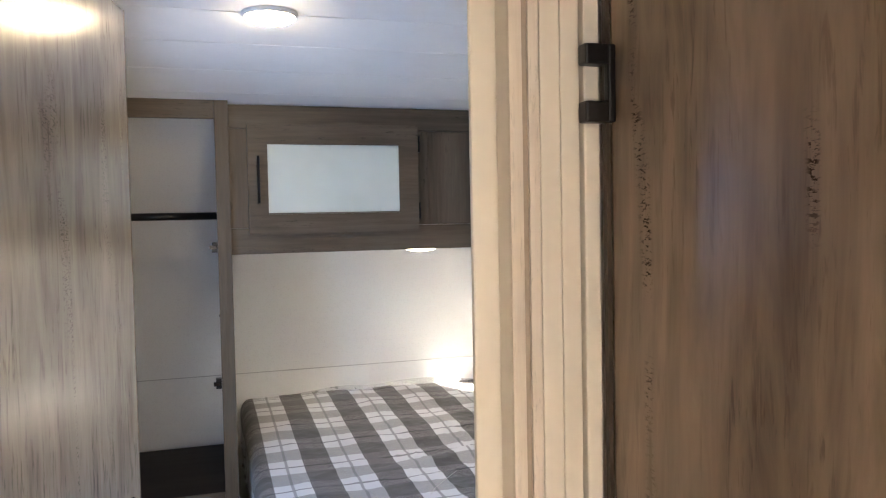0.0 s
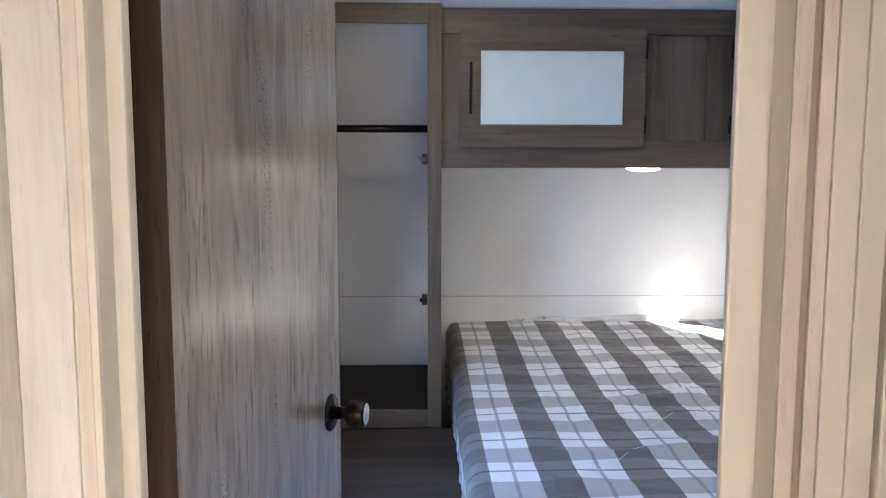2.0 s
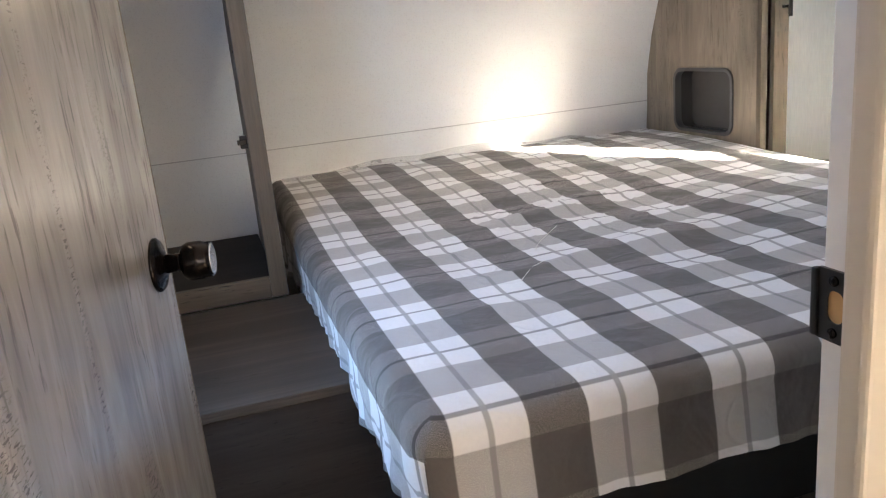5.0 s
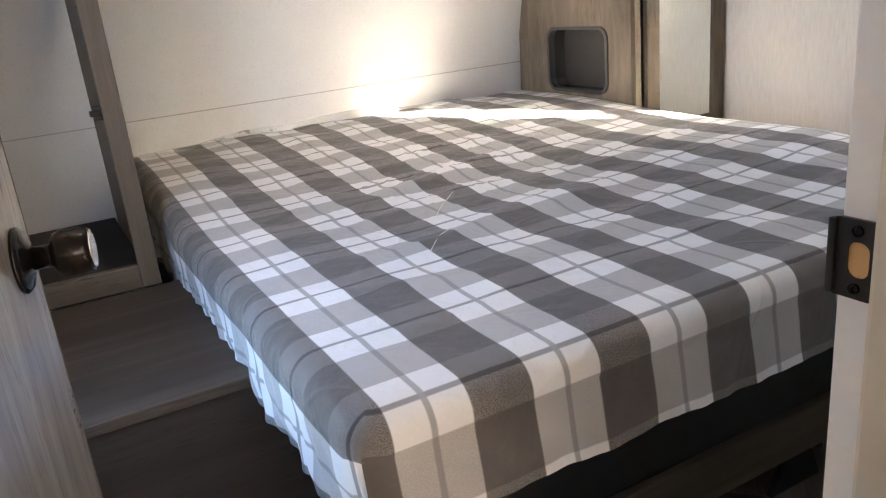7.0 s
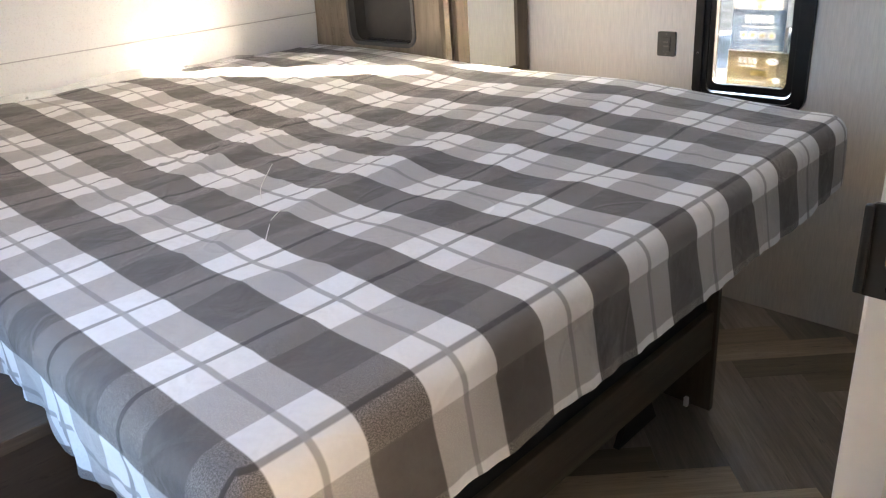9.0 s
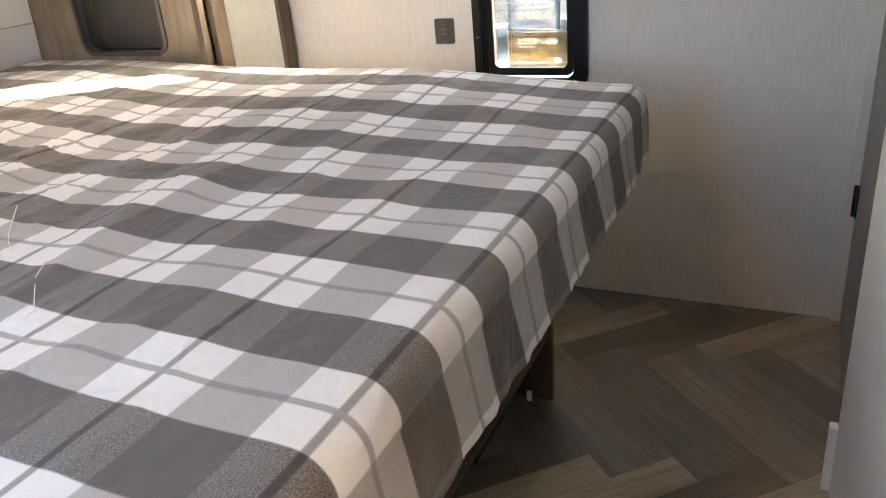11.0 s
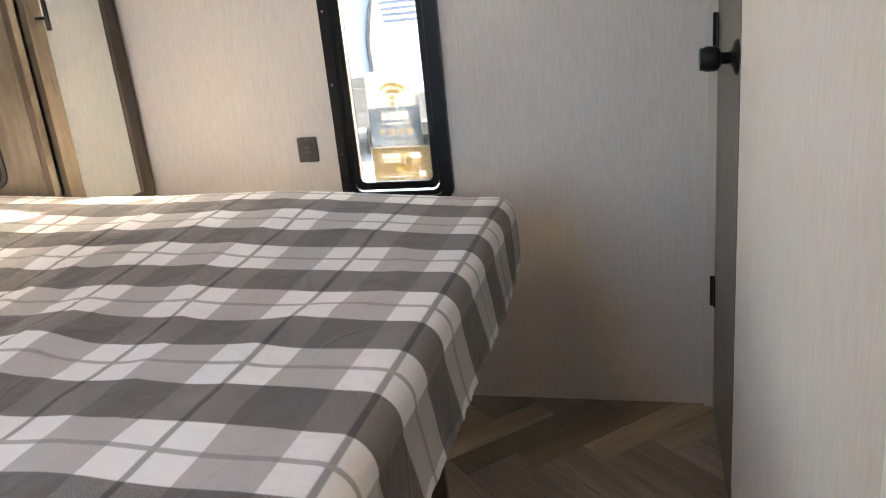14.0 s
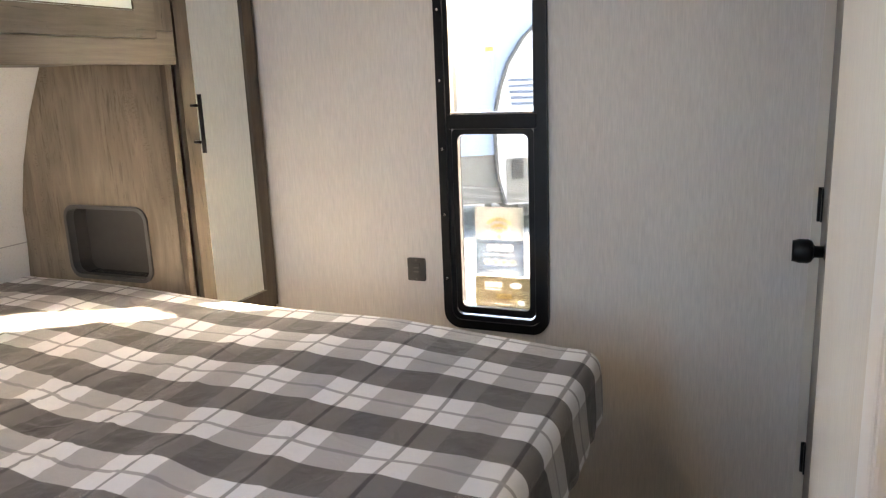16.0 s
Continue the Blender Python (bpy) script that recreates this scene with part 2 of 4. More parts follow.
def frosted():
    m, n, l, b = mat("frosted_glass")
    v = coords(n, l, (1, 1, 1))
    a = noise_tex(n, l, v, 6, 2)
    l.new(ramp(n, l, a, [(0.3, (0.56, 0.62, 0.59)), (0.7, (0.62, 0.67, 0.64))]), b.inputs["Base Color"])
    b.inputs["Roughness"].default_value = 0.28
    b.inputs["Subsurface Weight"].default_value = 0.0
    return m


M_frost = frosted()


def mirror_mat():
    m, n, l, b = mat("silvered_mirror")
    v = coords(n, l, (1, 1, 1))
    b.inputs["Base Color"].default_value = (0.86, 0.9, 0.86, 1)
    b.inputs["Metallic"].default_value = 1.0
    l.new(ramp(n, l, noise_tex(n, l, v, 8, 3), [(0.4, (0.01, 0.01, 0.01)), (0.8, (0.05, 0.05, 0.05))]), b.inputs["Roughness"])
    return m


M_mirror = mirror_mat()


def glow(name, color, strength):
    m, n, l, b = mat(name)
    b.inputs["Base Color"].default_value = (0.9, 0.88, 0.82, 1)
    b.inputs["Emission Color"].default_value = (*color, 1)
    b.inputs["Emission Strength"].default_value = strength
    return m


M_lamp = glow("lit_lamp_dome", (1.0, 0.76, 0.46), 2.6)
M_lamp_off = glow("dim_lamp_dome", (1.0, 0.84, 0.62), 1.0)

PLAID = 0.195


def plaid():
    """Woven check: pale bands with a thin line along their middle, both ways; heathered where pale rows cross dark columns."""
    m, n, l, b = mat("grey_plaid_cotton")
    c = n.new("ShaderNodeTexCoord")
    sep = n.new("ShaderNodeSeparateXYZ")
    l.new(c.outputs["UV"], sep.inputs[0])

    def band(u, half, soft=0.012):
        ph = math_node(n, l, "ABSOLUTE", math_node(n, l, "SUBTRACT", math_node(n, l, "FRACT", math_node(n, l, "ADD", u, 0.5)), 0.5))
        return math_node(n, l, "SUBTRACT", 1.0, math_node(n, l, "SMOOTH_MIN", 1.0, math_node(n, l, "MAXIMUM", 0.0, math_node(n, l, "DIVIDE", math_node(n, l, "SUBTRACT", ph, half), soft)), 0.02))

    u, v = sep.outputs[0], sep.outputs[1]
    cu, rv = band(u, 0.268), band(v, 0.268)
    lu, lv = band(u, 0.016), band(v, 0.016)
    mp = n.new("ShaderNodeMapping")
    mp.inputs["Scale"].default_value = (1, 1, 1)
    l.new(c.outputs["UV"], mp.inputs[0])
    mpw = n.new("ShaderNodeMapping")
    mpw.inputs["Scale"].default_value = (1, 1.5, 1)
    l.new(c.outputs["UV"], mpw.inputs[0])
    weave = noise_tex(n, l, mpw.outputs[0], 80, 5, 0.95)
    fleck = ramp(n, l, weave, [(0.47, (0, 0, 0)), (0.58, (1, 1, 1))])
    soft = noise_tex(n, l, mp.outputs[0], 30, 3)
    dark = mix(n, l, soft, (0.088, 0.079, 0.075), (0.112, 0.101, 0.096))
    tweed = mix(n, l, fleck, (0.08, 0.071, 0.067), (0.32, 0.30, 0.285))
    pale = mix(n, l, fleck, (0.35, 0.336, 0.332), (0.49, 0.475, 0.465))
    white = mix(n, l, soft, (0.69, 0.685, 0.69), (0.77, 0.765, 0.77))
    col = mix(n, l, rv, mix(n, l, cu, dark, pale), mix(n, l, cu, tweed, white))
    thin_v = mix(n, l, cu, (0.055, 0.05, 0.048), (0.29, 0.282, 0.282))
    thin_u = mix(n, l, rv, (0.24, 0.232, 0.232), (0.33, 0.322, 0.322))
    col = mix(n, l, lv, col, thin_v)
    col = mix(n, l, math_node(n, l, "MULTIPLY", lu, 0.92), col, thin_u)
    l.new(col, b.inputs["Base Color"])
    b.inputs["Roughness"].default_value = 0.82
    b.inputs["Sheen Weight"].default_value = 0.15
    # fine dry creases
    ridge = math_node(n, l, "ABSOLUTE", math_node(n, l, "SUBTRACT", noise_tex(n, l, mp.outputs[0], 0.9, 1, 0.4, 0.25), 0.5))
    crease = ramp(n, l, ridge, [(0.0, (1, 1, 1)), (0.02, (0, 0, 0))])
    crumple = noise_tex(n, l, mp.outputs[0], 2.8, 3, 0.5, 0.3)
    h = math_node(n, l, "ADD", math_node(n, l, "MULTIPLY", weave, 0.12), math_node(n, l, "MULTIPLY", crease, 0.4))
    h = math_node(n, l, "ADD", h, math_node(n, l, "MULTIPLY", crumple, 3.6))
    bump(n, l, b, h, 0.7, 0.0035)
    return m


M_plaid = plaid()


# ---- building helpers ----
def box(x0, x1, y0, y1, z0, z1, bevel=0.0, bm=None):
    """A box, its edges bevelled when asked; added to bm if given."""
    own = bmesh.new()
    bmesh.ops.create_cube(own, size=1.0)
    for v in own.verts:
        v.co = Vector(((x0 + x1) / 2 + v.co.x * (x1 - x0), (y0 + y1) / 2 + v.co.y * (y1 - y0), (z0 + z1) / 2 + v.co.z * (z1 - z0)))
    if bevel:
        bmesh.ops.bevel(own, geom=own.edges[:], offset=bevel, segments=2, profile=0.6, affect="EDGES")
    return own if bm is None else join(bm, own)


def join(a, b):
    tmp = bpy.data.meshes.new("tmp")
    b.to_mesh(tmp)
    b.free()
    a.from_mesh(tmp)
    bpy.data.meshes.remove(tmp)
    return a


def turned(profile, segs=28, axis="Z", at=(0, 0, 0)):
    """A turned solid from (radius, height) pairs, along an axis."""
    bm = bmesh.new()
    rings = []
    for r, h in profile:
        ring = []
        for i in range(segs):
            a = 2 * math.pi * i / segs
            p = (r * math.cos(a), r * math.sin(a), h)
            p = {"Z": p, "X": (p[2], p[0], p[1]), "Y": (p[0], p[2], p[1])}[axis]
            ring.append(bm.verts.new(Vector(p) + Vector(at)))
        rings.append(ring)
    for a, b in zip(rings, rings[1:]):
        for i in range(segs):
            bm.faces.new((a[i], a[(i + 1) % segs], b[(i + 1) % segs], b[i]))
    bm.faces.new(rings[0][::-1])
    bm.faces.new(rings[-1])
    bmesh.ops.recalc_face_normals(bm, faces=bm.faces[:])
    for f in bm.faces:
        f.smooth = len(f.verts) == 4
    return bm


def rounded(w, h, r, segs=6):
    """The outline of a rounded rectangle about the origin."""
    pts = []
    for cx, cy, a0 in ((w / 2 - r, h / 2 - r, 0), (-w / 2 + r, h / 2 - r, 90), (-w / 2 + r, -h / 2 + r, 180), (w / 2 - r, -h / 2 + r, 270)):
        for i in range(segs + 1):
            a = radians(a0 + 90 * i / segs)
            pts.append((cx + r * math.cos(a), cy + r * math.sin(a)))
    return pts


def prism(pts, d0, d1, plane="YZ", bm=None):
    """A flat outline given thickness; plane YZ runs along X, XZ along Y, XY along Z."""
    bm = bm or bmesh.new()

    def place(a, b, d):
        return {"YZ": (d, a, b), "XZ": (a, d, b), "XY": (a, b, d)}[plane]
    lo = [bm.verts.new(place(a, b, d0)) for a, b in pts]
    hi = [bm.verts.new(place(a, b, d1)) for a, b in pts]
    fs = [bm.faces.new(lo), bm.faces.new(hi[::-1])]
    for i in range(len(pts)):
        j = (i + 1) % len(pts)
        fs.append(bm.faces.new((lo[i], hi[i], hi[j], lo[j])))
    bmesh.ops.recalc_face_normals(bm, faces=fs)
    return bm


def ring(outer, inner, d0, d1, plane="YZ"):
    """A frame between two outlines with equal numbers of points."""
    bm = bmesh.new()

    def place(a, b, d):
        return {"YZ": (d, a, b), "XZ": (a, d, b), "XY": (a, b, d)}[plane]
    loops = [[bm.verts.new(place(a, b, d)) for a, b in pts] for pts, d in ((outer, d0), (outer, d1), (inner, d1), (inner, d0))]
    k = len(outer)
    for p, q in zip(loops, loops[1:] + loops[:1]):
        for i in range(k):
            j = (i + 1) % k
            bm.faces.new((p[i], p[j], q[j], q[i]))
    bmesh.ops.recalc_face_normals(bm, faces=bm.faces[:])
    return bm


def shift(pts, a, b):
    return [(p + a, q + b) for p, q in pts]


def part(name, bm, material, parent=None, label=""):
    me = bpy.data.meshes.new(name)
    bm.to_mesh(me)
    bm.free()
    me.materials.append(material)
    ob = new(name, me)
    if parent is not None:
        ob.parent = parent
    if label:
        ob["label"] = label
    return ob


def thing(name, label, category, group="", at=(0, 0, 0)):
    ob = new(name)
    ob.location = at
    ob.empty_display_size = 0.1
    return tagged(ob, label, category, group)


def structure(name, bm, material, label):
    return tagged(part(name, bm, material), label, name.split("_")[0], kind="structure")


# ---- the large structure ----
XR, XL = 2.035, -0.32          # inner faces of the two long walls
YP = -0.115                    # bedroom face of the partition
YH = 2.12                      # headboard wall at bed height
HC = 1.96                      # ceiling over most of the room
HF = 1.868                     # ceiling where it meets the overhead cabinet
YB = -4.2                      # rear of the living area
LIV = (-4.1, -3.2, 0.95, 1.66)   # sun opening added to the living area: y0 y1 z0 z1
WIN = (0.535, 0.855, 0.60, 1.76)   # outer frame of each bedroom window: y0 y1 z0 z1

structure("floor", box(XL, XR, YB, 2.3, -0.06, 0.0), M_floor, "brown wood-look vinyl floor with herringbone planks")


def side_wall(name, x0, x1, label):
    y0, y1, z0, z1 = WIN[0] + 0.02, WIN[1] - 0.02, WIN[2] + 0.02, WIN[3] - 0.02
    if x0 > 0:
        # added opening in the living area, through which sun reaches its floor
        a, c, d, e = LIV
        bm = box(x0, x1, YB, a, -0.06, HC)
        box(x0, x1, c, y0, -0.06, HC, bm=bm)
        box(x0, x1, a, c, -0.06, d, bm=bm)
        box(x0, x1, a, c, e, HC, bm=bm)
    else:
        bm = box(x0, x1, YB, y0, -0.06, HC)
    box(x0, x1, y1, 2.3, -0.06, HC, bm=bm)
    box(x0, x1, y0, y1, -0.06, z0, bm=bm)
    box(x0, x1, y0, y1, z1, HC, bm=bm)
    return structure(name, bm, M_wall, label)


side_wall("wall_right", XR, XR + 0.05, "beige linen-textured wallpaper wall of the bedroom")
side_wall("wall_left", XL - 0.05, XL, "beige linen-textured wallpaper wall")
structure("wall_rear", box(XL, XR, YB - 0.05, YB, -0.06, HC), M_wall, "plain beige wall closing the living area")

# ceiling of boards, one mesh with shallow joints; towards the front wall it slopes down
def ceiling_z(y):
    return HC if y < 0.72 else HC - (y - 0.72) * (HC - HF) / (1.43 - 0.72)


bm = bmesh.new()
for i in range(32):
    y0 = -4.2 + 0.21 * i + 0.06
    y1 = min(y0 + 0.207, 2.35)
    for ya, yb, lift in ((y0, y1, 0.0), (y1 - 0.001, y1 + 0.004, 0.022)):
        prism([(ya, ceiling_z(ya) + lift), (yb, ceiling_z(yb) + lift), (yb, ceiling_z(yb) + 0.05), (ya, ceiling_z(ya) + 0.05)], XL - 0.05, XR + 0.05, "YZ", bm)
structure("ceiling", bm, M_ceil, "white panelled ceiling with fine board joints")

# the partition with its two doorways
D1 = (-0.256, 0.40)            # doorway walked through
D2 = (1.36, 2.035)             # second doorway, its door shut
DH = 1.90
bm = box(XL, D1[0] - 0.02, -0.205, YP, 0, HC)
box(D1[1] + 0.02, D2[0], -0.205, YP, 0, HC, bm=bm)
box(D1[0] - 0.02, D1[1] + 0.02, -0.205, YP, DH + 0.02, HC, bm=bm)
box(D2[0], D2[1], -0.205, YP, DH + 0.02, HC, bm=bm)
structure("wall_partition", bm, M_wall, "beige wallpapered partition between bedroom and hall")


# headboard wall: upright behind the mattress, then leaning in towards the ceiling
def head_profile():
    return [(YH + 0.03, 0.0), (YH + 0.03, 0.55), (YH, 0.86), (YH - 0.005, 0.98), (YH - 0.04, 1.12), (YH - 0.10, 1.27), (YH - 0.18, 1.42), (YH - 0.30, 1.60), (YH - 0.50, 1.80), (YH - 0.60, 1.90)]


def front_wall():
    prof = head_profile()
    dense = []
    for (y0, z0), (y1, z1) in zip(prof, prof[1:]):
        for i in range(6):
            dense.append((y0 + (y1 - y0) * i / 6, z0 + (z1 - z0) * i / 6))
    dense.append(prof[-1])
    for _ in range(3):
        dense = [dense[0]] + [((a[0] + 2 * b[0] + c[0]) / 4, (a[1] + 2 * b[1] + c[1]) / 4) for a, b, c in zip(dense, dense[1:], dense[2:])] + [dense[-1]]
    pts = dense + [(2.45, 1.90), (2.45, 0.0)]
    return prism(pts, XL - 0.05, XR + 0.05, "YZ")


structure("wall_front", front_wall(), M_head, "white pebble-textured curved front wall behind the bed")
structure("trim_seam", box(XL, XR, YH - 0.0035, YH + 0.002, 0.873, 0.876), plain("seam_shadow", (0.42, 0.41, 0.4), 0.6), "fine grey joint line across the front wall")


DOOR_LEAN = 10.8
# dark wood print, lowered further to hold the shade on the storage box's front
M_darkwood = wood("shade_darkened_laminate", (0.012, 0.009, 0.008), (0.022, 0.017, 0.015), (0.038, 0.031, 0.027), 0.7, along="X", seed=8.0)
# top of the storage box: the corner's dimness is included in this colour
M_boxtop = wood("dimmed_wood_top", (0.018, 0.013, 0.0095), (0.042, 0.031, 0.023), (0.085, 0.065, 0.05), 0.6, along="X", seed=6.0)
# ---- doorway walked through: jambs, stop, casings ----
def doorway():
    x0, x1 = D1
    ya, yb = -0.1800, -0.088
    bm = box(x1, x1 + 0.02, ya, yb, 0, DH, 0.002)
    box(x0 - 0.02, x0, ya, yb, 0, DH, 0.002, bm)
    box(x0 - 0.02, x1 + 0.02, ya, yb, DH, DH + 0.02, 0.002, bm)
    frame_ob = structure("door_frame", bm, M_white, "cream vinyl door frame with stop and casings")
    # lining on the hall side of the stop, standing proud of the jamb
    for p, q in ((0.386, x1 + 0.02), (x0 - 0.02, -0.246)):
        part("lining", box(p, q, -0.220, -0.1805, 0, DH + 0.02, 0.002), M_cream, frame_ob)
    # stop against which the door shuts
    part("door_stop", box(0.388, x1 - 0.0005, -0.1695, -0.118, 0, DH - 0.001, 0.004), M_cream, frame_ob)
    part("stop_lip", box(0.352, x1 + 0.001, -0.180, -0.170, 0, DH - 0.001, 0.003), M_cream, frame_ob)
    part("door_stop", box(x0 + 0.0005, -0.230, -0.180, -0.158, 0, DH - 0.001, 0.004), M_cream, frame_ob)
    # bedroom-side casing
    part("casing_inside", box(x1 + 0.004, x1 + 0.05, YP, -0.086, 0, DH + 0.05, 0.004), M_white, frame_ob)
    part("casing_inside", box(x0 - 0.05, x0 - 0.004, YP, -0.086, 0, DH + 0.05, 0.004), M_white, frame_ob)
    # hall-side casings: whitewashed wood-print strips between cream beads
    right = ((0.3865, 0.4035, 0.2235, M_strip), (0.404, 0.411, 0.2215, M_groove), (0.4115, 0.4255, 0.224, M_strip), (0.426, 0.452, 0.2265, M_cream), (0.4525, 0.477, 0.229, M_cream), (0.4775, 0.4825, 0.219, M_cream))
    left = ((-0.2535, -0.2465, 0.2235, M_cream), (-0.265, -0.254, 0.2225, M_strip), (XL + 0.001, -0.2685, 0.2245, M_pale))
    for a, b, d, m in right + left:
        part("casing_strip", box(a, b, -d, -0.2055, 0, DH + 0.06, 0.0008), m, frame_ob, "whitewashed wood-print strip" if m is M_strip else "")
    return frame_ob


doorway()
structure("trim_corner", box(0.483, 0.505, -0.231, -0.2055, 0, HC, 0.003), M_cream, "cream corner bead between partition and hall door")

# strike plate in the right jamb
strike = thing("strike_plate", "black metal strike plate with an open latch bore", "strike plate", at=(0.3995, -0.100, 0.960))
part("plate", ring(rounded(0.034, 0.058, 0.005), shift(rounded(0.016, 0.026, 0.007), -0.004, 0), -0.003, 0.0, "YZ"), M_blackp, strike)
part("lip", box(-0.006, 0.0005, 0.0125, 0.0185, -0.028, 0.028, 0.002), M_blackp, strike)
part("bore", prism(shift(rounded(0.016, 0.026, 0.007), -0.004, 0), -0.0015, -0.0002, "YZ"), M_brass, strike, "raw wood latch bore")
for dz in (-0.021, 0.021):
    part("screw", turned([(0.004, 0), (0.004, -0.0022), (0.001, -0.003)], 12, "X", (-0.0028, -0.003, dz)), M_bronze, strike)


# ---- doors ----
def knob(parent, at, way, length=0.066):
    """A door knob: rose, neck and a stepped drum, pointing along local X times way."""
    x, y, z = at
    s = way
    prof = [(0.033, 0.0), (0.033, 0.003), (0.029, 0.007), (0.018, 0.010), (0.0135, 0.013)]
    part("rose", turned([(r, s * h) for r, h in prof], 32, "X", at), M_bronze, parent, "dark bronze rose")
    prof = [(0.0115, 0.012), (0.0115, 0.028), (0.014, 0.031)]
    part("neck", turned([(r, s * h) for r, h in prof], 24, "X", at), M_bronze, parent)
    k = length
    prof = [(0.014, 0.030), (0.021, 0.034), (0.0235, 0.040), (0.0235, k - 0.012), (0.0215, k - 0.006), (0.0215, k)]
    b = part("knob", turned([(r, s * h) for r, h in prof], 32, "X", at), M_bronze, parent, "dark bronze knob")
    part("knob_face", turned([(0.0195, s * k), (0.0195, s * (k + 0.0012)), (0.017, s * (k + 0.002))], 28, "X", at), M_chrome, b, "polished end face")


# bedroom door, hinged on the left jamb, standing open into the room
door1 = tagged(new("door_1"), "grey wood-print bedroom door standing open, dark bronze knob", "door")
DW = 0.60
door1.matrix_world = Matrix.Translation((-0.215, -0.113, 0.0)) @ Matrix.Rotation(radians(-DOOR_LEAN), 4, "Z")
part("leaf", box(-0.034, 0.0, 0.0, DW, 0.012, DH - 0.006, 0.0015), M_door, door1)
part("edge_band", box(-0.0342, 0.0004, DW, DW + 0.0012, 0.012, DH - 0.006), M_cab, door1)
knob(door1, (0.0, DW - 0.062, 0.954), 1)
knob(door1, (-0.034, DW - 0.062, 0.954), -1)
part("latch", box(-0.026, -0.008, DW, DW + 0.003, 0.935, 0.99, 0.001), M_bronze, door1, "dark bronze latch plate")
part("edge_band", box(-0.054, -0.0002, -0.0012, 0.0, 0.012, DH - 0.006), M_edge, door1, "dark brown edge band")
for hz in (0.25, 0.95, 1.63):
    hg = part("hinge", box(-0.031, -0.006, -0.0045, -0.0012, hz - 0.035, hz + 0.035, 0.001), M_black, door1, "black hinge leaf")
    part("hinge_pin", turned([(0.005, hz - 0.036), (0.005, hz + 0.036)], 12, "Z", (-0.032, -0.006, 0)), M_black, hg)

# second door of the bedroom, shut
door2 = tagged(new("door_2"), "wood-print door, shut, its brown lightened to taupe for grazing sheen, with a black knob", "door")
door2.matrix_world = Matrix.Translation((0, -0.138, 0))
part("leaf", box(1.375, 2.02, -0.034, 0.0, 0.012, DH - 0.004, 0.0015), M_door2, door2)
for hz in (0.345, 1.00, 1.55):
    hg = part("hinge", box(2.0, 2.0205, 0.0, 0.004, hz - 0.04, hz + 0.04, 0.001), M_black, door2, "black hinge")
    part("hinge_pin", turned([(0.006, hz - 0.041), (0.006, hz + 0.041)], 12, "Z", (2.022, 0.006, 0)), M_black, hg)


def knob_y(parent, at, length=0.068):
    prof = [(0.033, 0.0), (0.033, 0.003), (0.029, 0.007), (0.018, 0.010), (0.0135, 0.013)]
    part("rose", turned(prof, 32, "Y", at), M_black, parent, "black rose")
    part("neck", turned([(0.0115, 0.012), (0.0115, 0.028), (0.014, 0.031)], 24, "Y", at), M_black, parent)
    part("knob", turned([(0.014, 0.030), (0.021, 0.034), (0.0235, 0.040), (0.0235, length - 0.012), (0.0215, length - 0.006), (0.0205, length)], 32, "Y", at), M_black, parent, "black drum knob")


knob_y(door2, (1.615, 0.0, 0.975))
lining = structure("trim_door_2", box(2.0205, 2.035, -0.205, -0.1155, 0, DH), M_cream, "cream lining of the second doorway with a dark gap strip")
part("gap_strip", box(1.36, 1.3745, -0.205, -0.1155, 0, DH), M_edge, lining, "near-black strip")
part("base_block", box(1.338, 1.3599, -0.1149, -0.100, 0, 0.15, 0.002), M_white, lining, "white base block")

# hall door opposite the camera's start: flat wood-print leaf on the right of the hall
hall = tagged(new("hall_door"), "brown wood-print hall door, shut, with a black catch", "door")
hall.location = (0.0, 0.0, 0.0)
part("leaf", box(0.513, 0.548, -1.02, -0.245, 0.012, HC - 0.03, 0.002), M_hall, hall)
part("edge", box(0.5055, 0.5125, -0.245, -0.236, 0.012, HC - 0.03, 0.001), M_edge, hall, "dark brown edge strip")
ct = part("catch", box(0.5025, 0.5127, -0.258, -0.2455, 1.605, 1.70, 0.003), M_black, hall, "black metal catch with two tabs")
part("tab", box(0.472, 0.504, -0.258, -0.2365, 1.675, 1.70, 0.003), M_black, ct)
part("tab", box(0.472, 0.504, -0.258, -0.2365, 1.605, 1.631, 0.003), M_black, ct)
structure("wall_hall", box(0.53, XR, -1.06, -1.03, 0, HC), M_wall, "plain beige wall beside the hall door")
structure("wall_hall_end", box(0.565, 0.6, -1.03, -0.24, 0, HC), M_wall, "plain beige wall behind the hall door")


